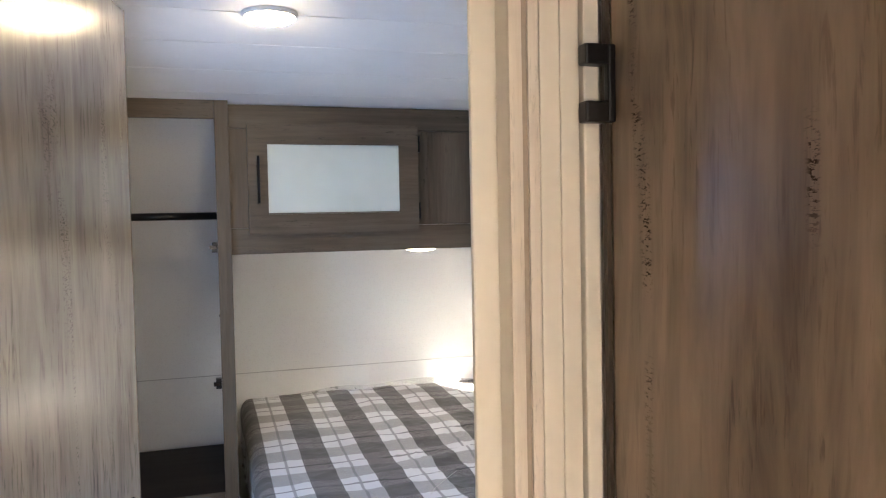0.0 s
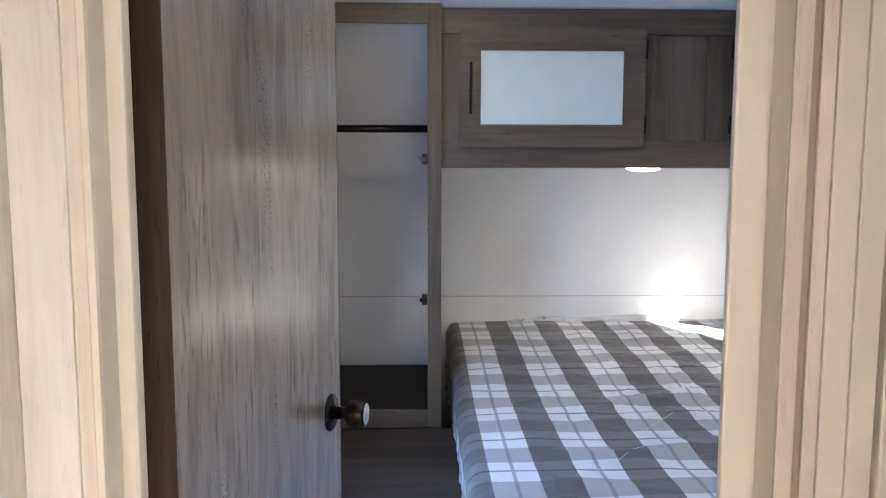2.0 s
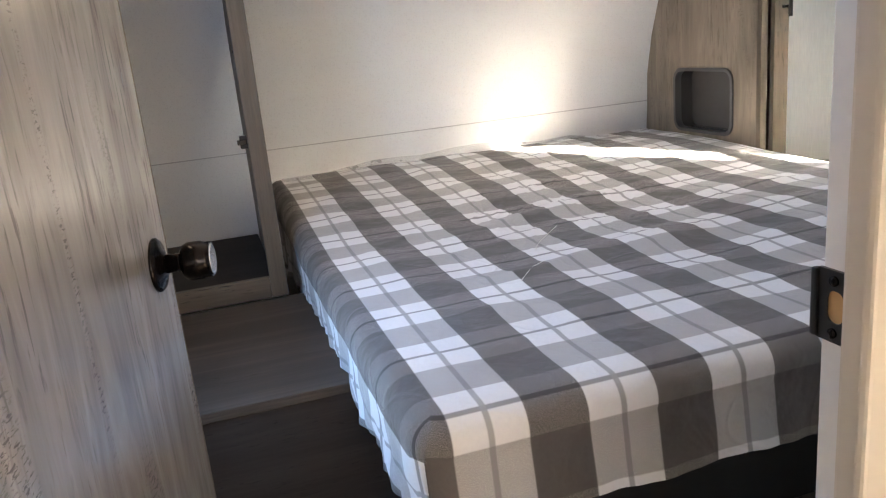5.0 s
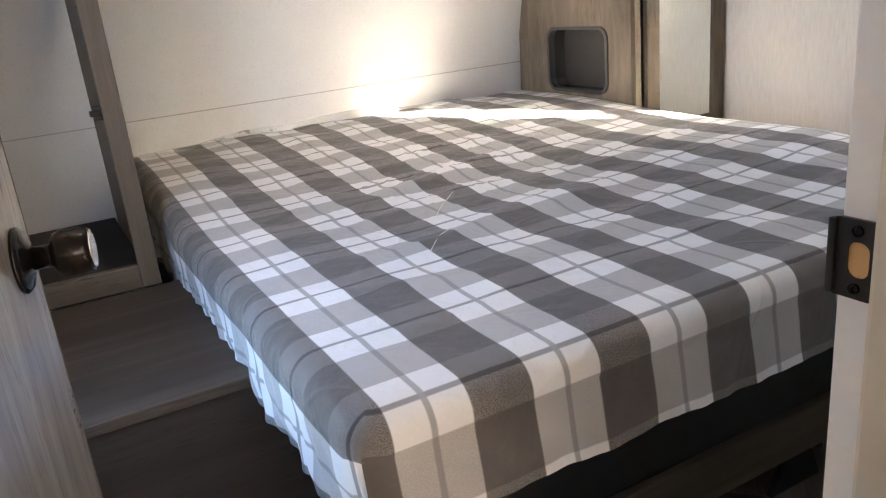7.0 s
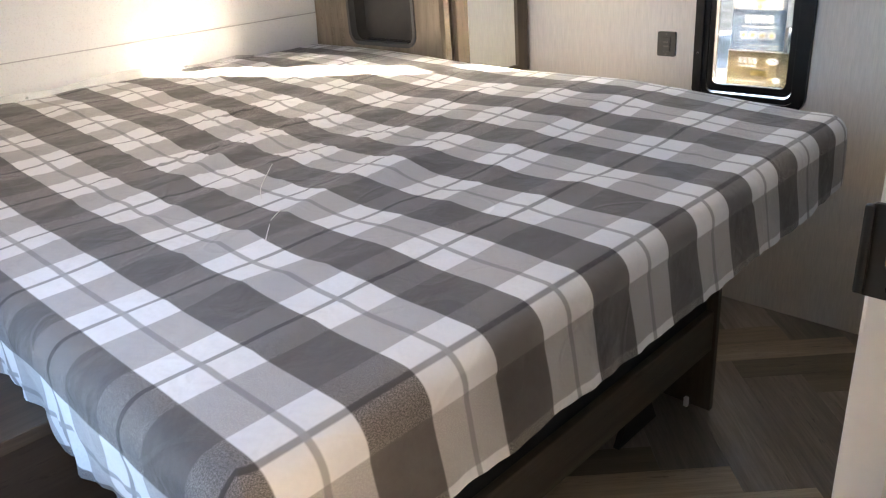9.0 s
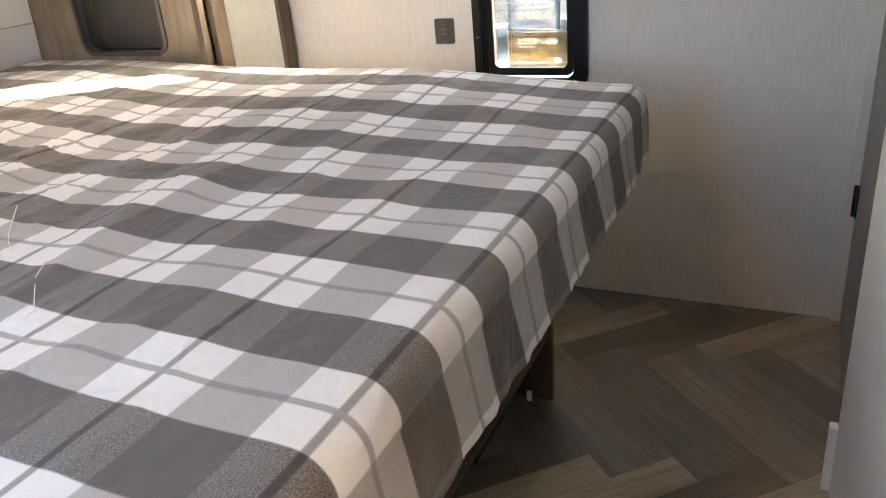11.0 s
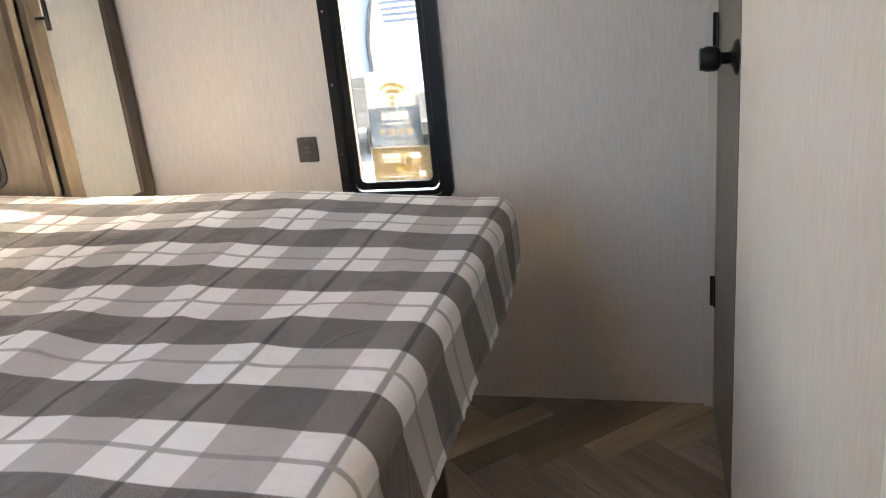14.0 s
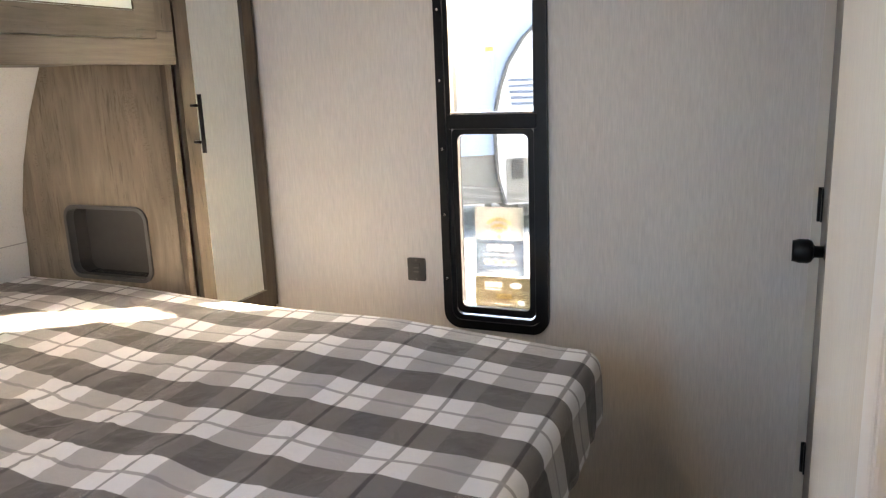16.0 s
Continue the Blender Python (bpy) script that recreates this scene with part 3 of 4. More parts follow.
# ---- windows ----
def window(name, xw, inward, label):
    """Tall narrow window: flange, fixed upper light, hinged lower sash, bar between. inward: -1 or 1, the way into the room."""
    y0, y1, z0, z1 = WIN
    w, h = y1 - y0, z1 - z0
    cy, cz = (y0 + y1) / 2, (z0 + z1) / 2
    root = tagged(new(name), label, "window", kind="structure")
    root.location = (xw, cy, cz)
    s = inward
    part("window_frame", ring(rounded(w, h, 0.05), rounded(w - 0.05, h - 0.05, 0.03), 0.0005 * s, 0.016 * s), M_black, root, "black metal frame with rounded corners")
    part("frame_channel", ring(rounded(w - 0.051, h - 0.051, 0.03), rounded(w - 0.078, h - 0.078, 0.022), -0.045 * s, 0.008 * s), M_black, root)
    zb = 1.205 - cz
    part("bar", box(*sorted((-0.028 * s, 0.012 * s)), -w / 2 + 0.03, w / 2 - 0.03, zb - 0.02, zb + 0.02, 0.003), M_black, root)
    part("bar_ledge", box(*sorted((-0.01 * s, 0.016 * s)), -w / 2 + 0.04, w / 2 - 0.04, zb + 0.0205, zb + 0.026, 0.001), M_chrome, root, "bright metal ledge strip")
    lo0, lo1 = -h / 2 + 0.045, zb - 0.015
    sash_c = (lo0 + lo1) / 2
    part("sash", ring(shift(rounded(w - 0.08, lo1 - lo0, 0.02), 0, sash_c), shift(rounded(w - 0.112, lo1 - lo0 - 0.04, 0.018), 0, sash_c), -0.02 * s, 0.006 * s), M_black, root, "black sash of the lower light")
    pane = part("pane", box(*sorted((-0.012 * s, -0.009 * s)), -w / 2 + 0.05, w / 2 - 0.05, lo0 + 0.01, lo1 - 0.01), M_glass, root)
    pane.visible_shadow = False
    pane = part("pane", box(*sorted((-0.020 * s, -0.017 * s)), -w / 2 + 0.035, w / 2 - 0.035, zb + 0.021, h / 2 - 0.036), M_glass, root)
    pane.visible_shadow = False
    for k in range(6):
        part("screw", turned([(0.004, 0.016 * s), (0.0038, 0.0175 * s), (0.001, 0.0178 * s)], 10, "X", (0, w / 2 - 0.0125, -h / 2 + 0.15 + k * 0.19)), M_chrome, root)
    return root


window("window_1", XR, -1, "tall narrow black-framed window with a lower sash")
window("window_2", XL, 1, "tall narrow black-framed window in the left wall")


# unseen window of the living area, added for the sun's bounce into the hall
a, c, d, e = LIV
lw = tagged(new("window_added"), "unseen black-framed window, added to let sun into the living area", "window", kind="structure")
lw.location = (XR, (a + c) / 2, (d + e) / 2)
part("window_frame", ring(rounded(c - a + 0.05, e - d + 0.05, 0.05), rounded(c - a - 0.02, e - d - 0.02, 0.03), -0.016, -0.0005), M_black, lw)
pn = part("pane", box(0.01, 0.013, -(c - a) / 2, (c - a) / 2, -(e - d) / 2, (e - d) / 2), M_glass, lw)
pn.visible_shadow = False


# ---- stickers on the lower pane ----
def sheet_mat(name, color, alpha):
    m, n, l, b = mat(name)
    v = coords(n, l, (1, 1, 1))
    l.new(ramp(n, l, noise_tex(n, l, v, 20, 2), [(0.3, tuple(c * 0.94 for c in color)), (0.7, color)]), b.inputs["Base Color"])
    b.inputs["Roughness"].default_value = 0.06
    b.inputs["Transmission Weight"].default_value = alpha
    return m


M_st_white = sheet_mat("sticker_white", (0.8, 0.8, 0.79), 0.8)
M_st_blue = sheet_mat("sticker_blue", (0.35, 0.46, 0.6), 0.77)
M_st_gold = sheet_mat("sticker_gold", (0.48, 0.4, 0.25), 0.72)
M_st_ink = sheet_mat("sticker_yellow", (0.76, 0.63, 0.26), 0.68)
XS = XR + 0.0085


def field(y0, y1, z0, z1, cuts, x0, x1):
    """A printed field with its lettering left clear."""
    bm = bmesh.new()
    ys = sorted({y0, y1, *(q for c in cuts for q in c[:2])})
    zs = sorted({z0, z1, *(q for c in cuts for q in c[2:])})
    for za, zb in zip(zs, zs[1:]):
        run = None
        for ya, yb in zip(ys, ys[1:]):
            my, mz = (ya + yb) / 2, (za + zb) / 2
            clear = any(c[0] < my < c[1] and c[2] < mz < c[3] for c in cuts)
            if clear:
                if run is not None:
                    box(run, ya, x0, x1, za, zb, bm=bm)
                run = None
            elif run is None:
                run = ya
        if run is not None:
            box(run, y1, x0, x1, za, zb, bm=bm)
    for v in bm.verts:
        v.co.x, v.co.y = v.co.y, v.co.x
    bmesh.ops.recalc_face_normals(bm, faces=bm.faces[:])
    return bm


def arc(cy, cz, r0, r1, a0, a1, x0, x1):
    pts = [(cy + r1 * math.cos(radians(a)), cz + r1 * math.sin(radians(a))) for a in range(a0, a1 + 1, 6)]
    pts += [(cy + r0 * math.cos(radians(a)), cz + r0 * math.sin(radians(a))) for a in range(a1, a0 - 1, -6)]
    return prism(pts, x0, x1, "YZ")


def disc_cuts(cy, cz, r):
    return [(cy - r * a, cy + r * a, cz - r * c, cz + r * c) for a, c in ((1, 0.38), (0.92, 0.6), (0.75, 0.75), (0.6, 0.92), (0.38, 1))]


poster = thing("poster", "white and blue notice with a signal symbol, stuck on the pane", "poster", at=(XS, 0.685, 0.864))
part("sheet", box(-0.0006, 0.0, -0.073, 0.073, -0.1, 0.1), M_st_white, poster)
cuts = [(-0.040 + 0.021 * k, -0.040 + 0.021 * k + 0.015, -0.030, -0.008) for k in range(4)]
cuts += [(-0.045, 0.045, -0.042, -0.037), (-0.06, 0.03, -0.090, -0.087), (-0.055, 0.06, -0.096, -0.094)]
for k in range(4):
    cuts += disc_cuts(-0.039 + 0.026 * k, -0.062, 0.0105)
part("blue_field", field(-0.073, 0.073, -0.1, 0.005, cuts, -0.0012, -0.0007), M_st_blue, poster, "blue lower half with clear bars and dots")
for r in (0.052, 0.034, 0.017):
    part("arc", arc(0, 0.018, r - 0.009, r, 42, 138, -0.0012, -0.0007), M_st_ink, poster, "yellow signal arc")
part("dot", prism(shift(rounded(0.014, 0.014, 0.0069), 0, 0.013), -0.0012, -0.0007), M_st_ink, poster)
for k in range(4):
    part("badge", prism(shift(rounded(0.011, 0.011, 0.0053), -0.039 + 0.026 * k, -0.062), -0.0012, -0.0007), M_st_ink, poster)
label = thing("sticker", "gold notice with small unreadable print, stuck on the pane", "sticker", at=(XS, 0.678, 0.713))
part("sheet", box(-0.0006, 0.0, -0.086, 0.086, -0.049, 0.048), M_st_white, label)
cuts = [(0.002 + 0.014 * k, 0.002 + 0.014 * k + 0.011, 0.014, 0.03) for k in range(4)]
cuts += [(0.005, 0.055, 0.005, 0.009), (-0.03, 0.07, -0.037, -0.034), (-0.066, -0.046, -0.037, -0.021)] + [(-0.04 + (y0 - 0.0) * 2, -0.04 + y1 * 2, z0, z1) for y0, y1, z0, z1 in disc_cuts(0, 0.022, 0.009)]
part("gold_field", field(-0.083, 0.083, -0.046, 0.045, cuts, -0.0012, -0.0007), M_st_gold, label, "gold field with clear bars")
part("letter_bar", box(-0.0018, -0.0013, -0.0275, 0.0175, -0.019, -0.005), M_st_ink, label)

# ---- socket beside the window ----
outlet = thing("socket", "black wall socket with a twin port", "socket", at=(XR, 0.947, 0.767))
part("plate", prism(rounded(0.058, 0.07, 0.004), -0.006, 0.0, "YZ"), M_blackp, outlet)
part("insert", box(-0.0085, -0.006, -0.013, 0.013, -0.02, 0.02, 0.001), M_blackp, outlet)
for dz in (0.006, -0.006):
    part("port", box(-0.0095, -0.0085, -0.008, 0.008, dz - 0.002, dz + 0.002), M_greyp, outlet, "grey port")
for dz in (0.029, -0.029):
    part("screw", turned([(0.003, 0), (0.003, -0.0075)], 10, "X", (0, 0, dz)), M_greyp, outlet)

# ---- bed ----
BX0, BX1, BY0, BZ = 0.150, 1.672, 0.302, 0.712


def edge_fall(d, r):
    """Along a cloth going over a rounded edge: d is the length past the start of the bend. Gives (outward, down)."""
    q = r * math.pi / 2
    if d <= 0:
        return d, 0.0
    if d < q:
        a = d / r
        return r * math.sin(a), r * (1 - math.cos(a))
    return r, r + (d - q)


def bed_height(x, y):
    """Height of the made bed over its nominal top."""
    n1 = noise.noise(Vector((x * 3.1, y * 2.7, 4.0)))
    n2 = noise.noise(Vector((x * 7.5 + y * 3.0, y * 5.5, 9.0)))
    n3 = 1 - abs(noise.noise(Vector((x * 2.6 + 0.8 * y, y * 4.4 - 1.1 * x, 2.0)))) * 2
    fade = min(1, max(0, (x - BX0) / 0.2)) * min(1, max(0, (BX1 - x) / 0.2)) * min(1, max(0, (y - BY0) / 0.25))
    k = min(1, max(0, (y - 1.05) / 0.95))
    rise = 0.05 * k * k * (3 - 2 * k)
    crest = math.exp(-(((y - 1.22 - 0.35 * (x - 0.7)) / 0.05) ** 2)) * math.exp(-(((x - 0.75) / 0.4) ** 2))
    crest2 = math.exp(-(((y - 0.86 - 0.2 * (x - 0.8)) / 0.06) ** 2)) * math.exp(-(((x - 0.85) / 0.35) ** 2))
    swell = 0.03 * min(1, max(0, (x - 1.0) / 0.5)) * min(1, max(0, (y - 0.4) / 0.4)) * (1 - k)
    # sharp little creases fanning out over the middle of the bed
    fine = noise.noise(Vector((x * 16 - y * 9, y * 13 + x * 6, 6.0)))
    zone = math.exp(-(((x - 0.85) / 0.42) ** 2 + ((y - 1.35) / 0.5) ** 2))
    line = max(0.0, 1 - abs(fine) * 7) * zone
    return rise + swell + 0.0045 * line + 0.006 * zone * noise.noise(Vector((x * 11 + y * 5, y * 15, 3.0))) + fade * (0.008 * n1 + 0.005 * n2 + 0.006 * max(0, n3) ** 3 + 0.014 * crest + 0.012 * crest2) + 0.004


def sheet_mesh():
    r = 0.04
    side, foot = 0.16, 0.130
    W, L = BX1 - BX0, YH + 0.015 - BY0
    ns, nt = 230, 230
    q = r * math.pi / 2 - r

    def axis(total, lo, hi, n):
        a, b = -lo, total + hi
        return [a + (b - a) * i / n for i in range(n + 1)]
    # cloth coordinates: 0 at the mattress edge, growing inwards
    ss, ts = axis(W, side, side, ns), axis(L, foot, 0, nt)
    verts, uvs = [], []
    for t in ts:
        for s in ss:
            dl, dr, df = r - s, s - (W - r), r - t
            ol, zl = edge_fall(dl, r)
            orr, zr = edge_fall(dr, r)
            of, zf = edge_fall(df, r)
            x = BX0 + r - ol if dl > -0.3 else BX0 + s
            if dr > 0:
                x = BX1 - r + orr
            y = BY0 + r - of
            down = max(zl, zr, zf)
            if min(max(zl, zr), zf) > 0:
                down = max(max(zl, zr), zf) * 0.6 + 0.4 * math.hypot(max(zl, zr), zf) * 0.9
            # pull the corner in, so that it rounds
            cr = 0.05
            cx = x - (BX0 + cr) if x < BX0 + cr else (x - (BX1 - cr) if x > BX1 - cr else 0.0)
            cy = y - (BY0 + cr) if y < BY0 + cr else 0.0
            if cx and cy:
                d = math.hypot(cx, cy)
                m = max(abs(cx), abs(cy))
                x, y = x - cx + cx * m / d, y - cy + cy * m / d
            z = BZ - down + bed_height(x, y) * max(0.0, 1 - down / 0.1)
            # hem pulled in and uneven, with small gathers on the sides
            if down > 0.05:
                k = (down - 0.05) / 0.11
                wav = noise.noise(Vector((x * 9, y * 9, 1.0)))
                gat = noise.noise(Vector((x * 26, y * 26, down * 14)))
                z += k * 0.016 * wav
                amp = 0.006 if zf >= max(zl, zr) else 0.017
                out = amp * gat * k + (0.019 * min(1.0, max(0.0, (BX1 - x) / 0.3)) if zf >= max(zl, zr) else -0.004) * k + 0.006 * wav
                if zf >= max(zl, zr):
                    y -= out
                elif zl > zr:
                    x -= out
                else:
                    x += out
            verts.append((x, y, z))
            uvs.append(((s + BX0 - 0.254) / PLAID, (t + BY0 - 0.327) / PLAID))
    faces = []
    for j in range(nt):
        for i in range(ns):
            a = j * (ns + 1) + i
            faces.append((a, a + 1, a + ns + 2, a + ns + 1))
    me = bpy.data.meshes.new("fitted_sheet")
    me.from_pydata(verts, [], faces)
    uv = me.uv_layers.new(name="cloth")
    for poly in me.polygons:
        poly.use_smooth = True
        for li in poly.loop_indices:
            uv.data[li].uv = uvs[me.loops[li].vertex_index]
    me.materials.append(M_plaid)
    return me


sheet = tagged(new("fitted_sheet", sheet_mesh()), "grey and white plaid fitted sheet, slightly creased, on the mattress", "sheet")
mattress = tagged(part("mattress", box(BX0 + 0.02, BX1 - 0.02, BY0 + 0.02, YH - 0.02, 0.575, 0.69, 0.02), plain("quilted_white_ticking", (0.6, 0.6, 0.6), 0.8)), "white mattress under a plaid sheet", "mattress")

def thread(pts, r=0.0008):
    """A loose thread lying on the sheet."""
    cu = bpy.data.curves.new("thread", "CURVE")
    cu.dimensions, cu.bevel_depth, cu.bevel_resolution = "3D", r, 2
    sp = cu.splines.new("NURBS")
    sp.points.add(len(pts) - 1)
    for p, (x, y) in zip(sp.points, pts):
        p.co = (x, y, BZ + bed_height(x, y) + r, 1)
    sp.use_endpoint_u, sp.order_u = True, 3
    cu.materials.append(plain("white_thread", (0.7, 0.68, 0.64), 0.6))
    return tagged(new("thread", cu), "loose white thread lying on the plaid sheet", "thread")


thread([(0.74, 1.095), (0.67, 1.025), (0.63, 0.975), (0.615, 0.945)])
thread([(0.598, 0.86), (0.565, 0.835), (0.54, 0.806), (0.50, 0.76)])

M_film = plain("clear_plastic_film", (0.82, 0.82, 0.81), 0.2, vary=0.03, bumps=0.05)
M_film.node_tree.nodes["Principled BSDF"].inputs["Alpha"].default_value = 0.3


def film_mesh():
    """Crumpled clear film standing up between the mattress and the front wall."""
    bm = bmesh.new()
    rows = []
    for i in range(91):
        x = 0.2 + 1.15 * i / 90
        tall = 0.02 + 0.03 * max(0.0, noise.noise(Vector((x * 3.2, 0.4, 5.0))) + 0.45) * math.sin(math.pi * i / 90)
        row = []
        for j in range(7):
            z = BZ + bed_height(x, YH - 0.03) - 0.01 + tall * j / 6
            y = YH - 0.02 + 0.009 * noise.noise(Vector((x * 14, z * 30, 3.0))) - 0.012 * (j / 6)
            row.append(bm.verts.new((x, y, z)))
        rows.append(row)
    for a, b in zip(rows, rows[1:]):
        for j in range(6):
            bm.faces.new((a[j], b[j], b[j + 1], a[j + 1])).smooth = True
    return bm


film_ob = tagged(part("plastic_film", film_mesh(), M_film), "crumpled clear plastic film behind the mattress", "plastic film")

base = thing("bed_base", "black bed base with a brown wood-print lower rail", "bed base", at=(0, 0, 0))
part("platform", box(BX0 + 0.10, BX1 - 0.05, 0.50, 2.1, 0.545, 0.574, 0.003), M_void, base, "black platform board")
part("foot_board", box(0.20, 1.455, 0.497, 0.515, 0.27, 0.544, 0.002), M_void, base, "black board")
part("lower_rail", box(0.20, 1.455, 0.478, 0.496, 0.175, 0.28, 0.003), M_cab_h, base, "brown wood-print rail")
part("end_leg", box(1.456, 1.474, 0.472, 0.62, 0.0, 0.544, 0.002), M_cab, base, "brown wood-print end leg")
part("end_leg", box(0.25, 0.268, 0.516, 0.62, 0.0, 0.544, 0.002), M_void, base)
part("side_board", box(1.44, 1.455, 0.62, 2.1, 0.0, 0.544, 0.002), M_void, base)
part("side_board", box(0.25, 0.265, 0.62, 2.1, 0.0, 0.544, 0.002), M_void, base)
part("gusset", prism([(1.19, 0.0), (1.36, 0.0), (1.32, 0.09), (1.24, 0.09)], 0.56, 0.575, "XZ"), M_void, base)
part("clip", box(1.435, 1.445, 0.52, 0.53, 0.005, 0.03, 0.001), M_white, base, "small white clip")


# ---- storage box beside the bed (night-stand height) ----
stand = thing("storage_box", "low grey-brown wood-print storage box beside the bed", "storage box")
NS_Y, NS_Z = 0.79, 0.58
part("top", box(XL + 0.001, 0.246, NS_Y - 0.004, 1.395, NS_Z - 0.02, NS_Z, 0.002), M_boxtop, stand, "grey-brown wood-print top, darkened in colour for the dim corner")
part("front", box(XL + 0.001, 0.246, NS_Y, NS_Y + 0.018, 0.0, NS_Z - 0.021, 0.001), M_darkwood, stand, "wood-print front, its shade put into a near-black colour")
part("side", box(0.228, 0.246, NS_Y + 0.019, 1.395, 0.0, NS_Z - 0.021, 0.001), M_cab, stand)

# ---- left wardrobe, its door missing ----
ward = thing("wardrobe", "open brown wood-print wardrobe without a door, black hanging rail", "wardrobe")
WY = 1.397
part("post", box(0.070, 0.112, WY, WY + 0.02, NS_Z + 0.001, 1.876, 0.002), M_cab, ward)
part("side", box(0.094, 0.110, WY + 0.021, 2.02, NS_Z + 0.001, 1.40, 0.001), M_cab, ward)
part("side_upper", box(0.094, 0.110, WY + 0.021, 1.72, 1.401, HF - 0.004, 0.001), M_cab, ward)
part("top_rail", box(XL + 0.002, 0.0695, WY, WY + 0.02, 1.815, 1.876, 0.002), M_cab_h, ward)
part("bottom_rail", box(XL + 0.002, 0.0695, WY, WY + 0.02, NS_Z + 0.001, 0.636, 0.002), M_cab_h, ward)
part("floor_board", box(XL + 0.002, 0.093, WY + 0.021, 2.10, 0.584, 0.598, 0.001), M_darkwood, ward, "dark brown wood-print floor board")
part("hanging_rail", turned([(0.0125, XL + 0.002), (0.0125, 0.092)], 20, "X", (0, 1.6, 1.515)), M_black, ward, "black metal hanging rail")
part("rail_socket", turned([(0.022, 0.088), (0.022, 0.0935), (0.016, 0.0937)], 20, "X", (0, 1.6, 1.515)), M_black, ward)
for hz in (1.415, 0.985):
    hg = part("hinge", box(0.052, 0.0695, WY + 0.004, WY + 0.03, hz - 0.016, hz + 0.016, 0.002), M_black, ward, "black cabinet hinge left on the post")
    part("hinge_arm", box(0.045, 0.066, WY - 0.001, WY + 0.012, hz - 0.006, hz + 0.006, 0.001), M_bronze, hg)
for hz in (0.72, 1.2):
    part("screw", turned([(0.004, 0.0), (0.004, -0.002)], 10, "X", (0.070, WY + 0.011, hz)), M_black, ward)

# ---- overhead cabinet ----
CY, CZ0, CZ1 = 1.430, 1.389, HF - 0.003
over = thing("overhead_cabinet", "brown wood-print overhead cabinet with frosted glass doors over the bed", "cabinet")
CX0, CX1 = 0.1125, 1.642
part("bottom", box(CX0, CX1, CY + 0.019, 1.93, 1.402, 1.416, 0.001), M_cab_h, over)
part("rail_bottom", box(CX0, CX1, CY, CY + 0.018, CZ0, 1.472, 0.002), M_cab_h, over)
part("rail_top", box(CX0, CX1, CY, CY + 0.018, 1.79, CZ1, 0.002), M_cab_h, over)
for a, b in ((CX0, 0.175), (0.715, 0.768), (0.925, 1.01), (1.55, CX1)):
    part("stile", box(a, b, CY, CY + 0.018, 1.4725, 1.7895, 0.001), M_cab, over)
part("centre_panel", box(0.7685, 0.9245, CY + 0.010, CY + 0.016, 1.4725, 1.7895), M_cab, over, "recessed brown panel")
for x0, flip in ((0.168, False), (1.002, True)):
    x1 = x0 + 0.56
    z0, z1 = 1.452, 1.806
    d = part("door", ring([(x1, z1), (x0, z1), (x0, z0), (x1, z0)], [(x1 - 0.066, z1 - 0.064), (x0 + 0.062, z1 - 0.064), (x0 + 0.062, z0 + 0.064), (x1 - 0.066, z0 + 0.064)], CY - 0.019, CY - 0.0008, "XZ"), M_cab_h, over, "brown frame with a frosted pane")
    part("frosted_pane", box(x0 + 0.061, x1 - 0.065, CY - 0.013, CY - 0.008, z0 + 0.063, z1 - 0.063), M_frost, d, "pale frosted glass pane")
    for zz in (z0 + 0.0645, z1 - 0.0645):
        part("bead", box(x0 + 0.062, x1 - 0.066, CY - 0.0215, CY - 0.019, zz - (0.003 if zz > 1.6 else 0), zz + (0.003 if zz < 1.6 else 0)), M_cab_h, d)
    hx = x0 + 0.031 if not flip else x1 - 0.031
    h = part("handle", turned([(0.0045, 1.55), (0.0045, 1.70)], 12, "Z", (hx, CY - 0.044, 0)), M_black, d, "black bar handle")
    for zz in (1.575, 1.675):
        part("handle_foot", turned([(0.0035, CY - 0.044), (0.0035, CY - 0.019)], 10, "Y", (hx, 0, zz)), M_black, h)
    px = x1 + 0.006 if not flip else x0 - 0.006
    for zz in (1.52, 1.745):
        part("hinge", turned([(0.0045, zz - 0.028), (0.0045, zz + 0.028)], 10, "Z", (px, CY - 0.006, 0)), M_black, d, "black hinge")


# ---- lamps ----
def dome_lamp(name, at, r, material, label):
    o = thing(name, label, "lamp", at=at)
    part("rim", turned([(r, 0.0), (r, -0.006), (r * 0.93, -0.010)], 40), M_white, o, "white rim")
    part("dome", turned([(r * 0.92, -0.006), (r * 0.9, -0.011), (r * 0.78, -0.017), (r * 0.55, -0.021), (r * 0.25, -0.023)], 40), material, o, "lit frosted dome")
    return o


dome_lamp("ceiling_lamp", (0.185, 0.68, HC - 0.0005), 0.062, M_lamp, "round lit white ceiling lamp")
dome_lamp("cabinet_lamp", (0.755, 1.50, 1.4015), 0.062, M_lamp_off, "round white lamp under the overhead cabinet")

# ---- right wardrobe ----
RX, RY = 1.645, 1.475
PX1 = RX + 0.016


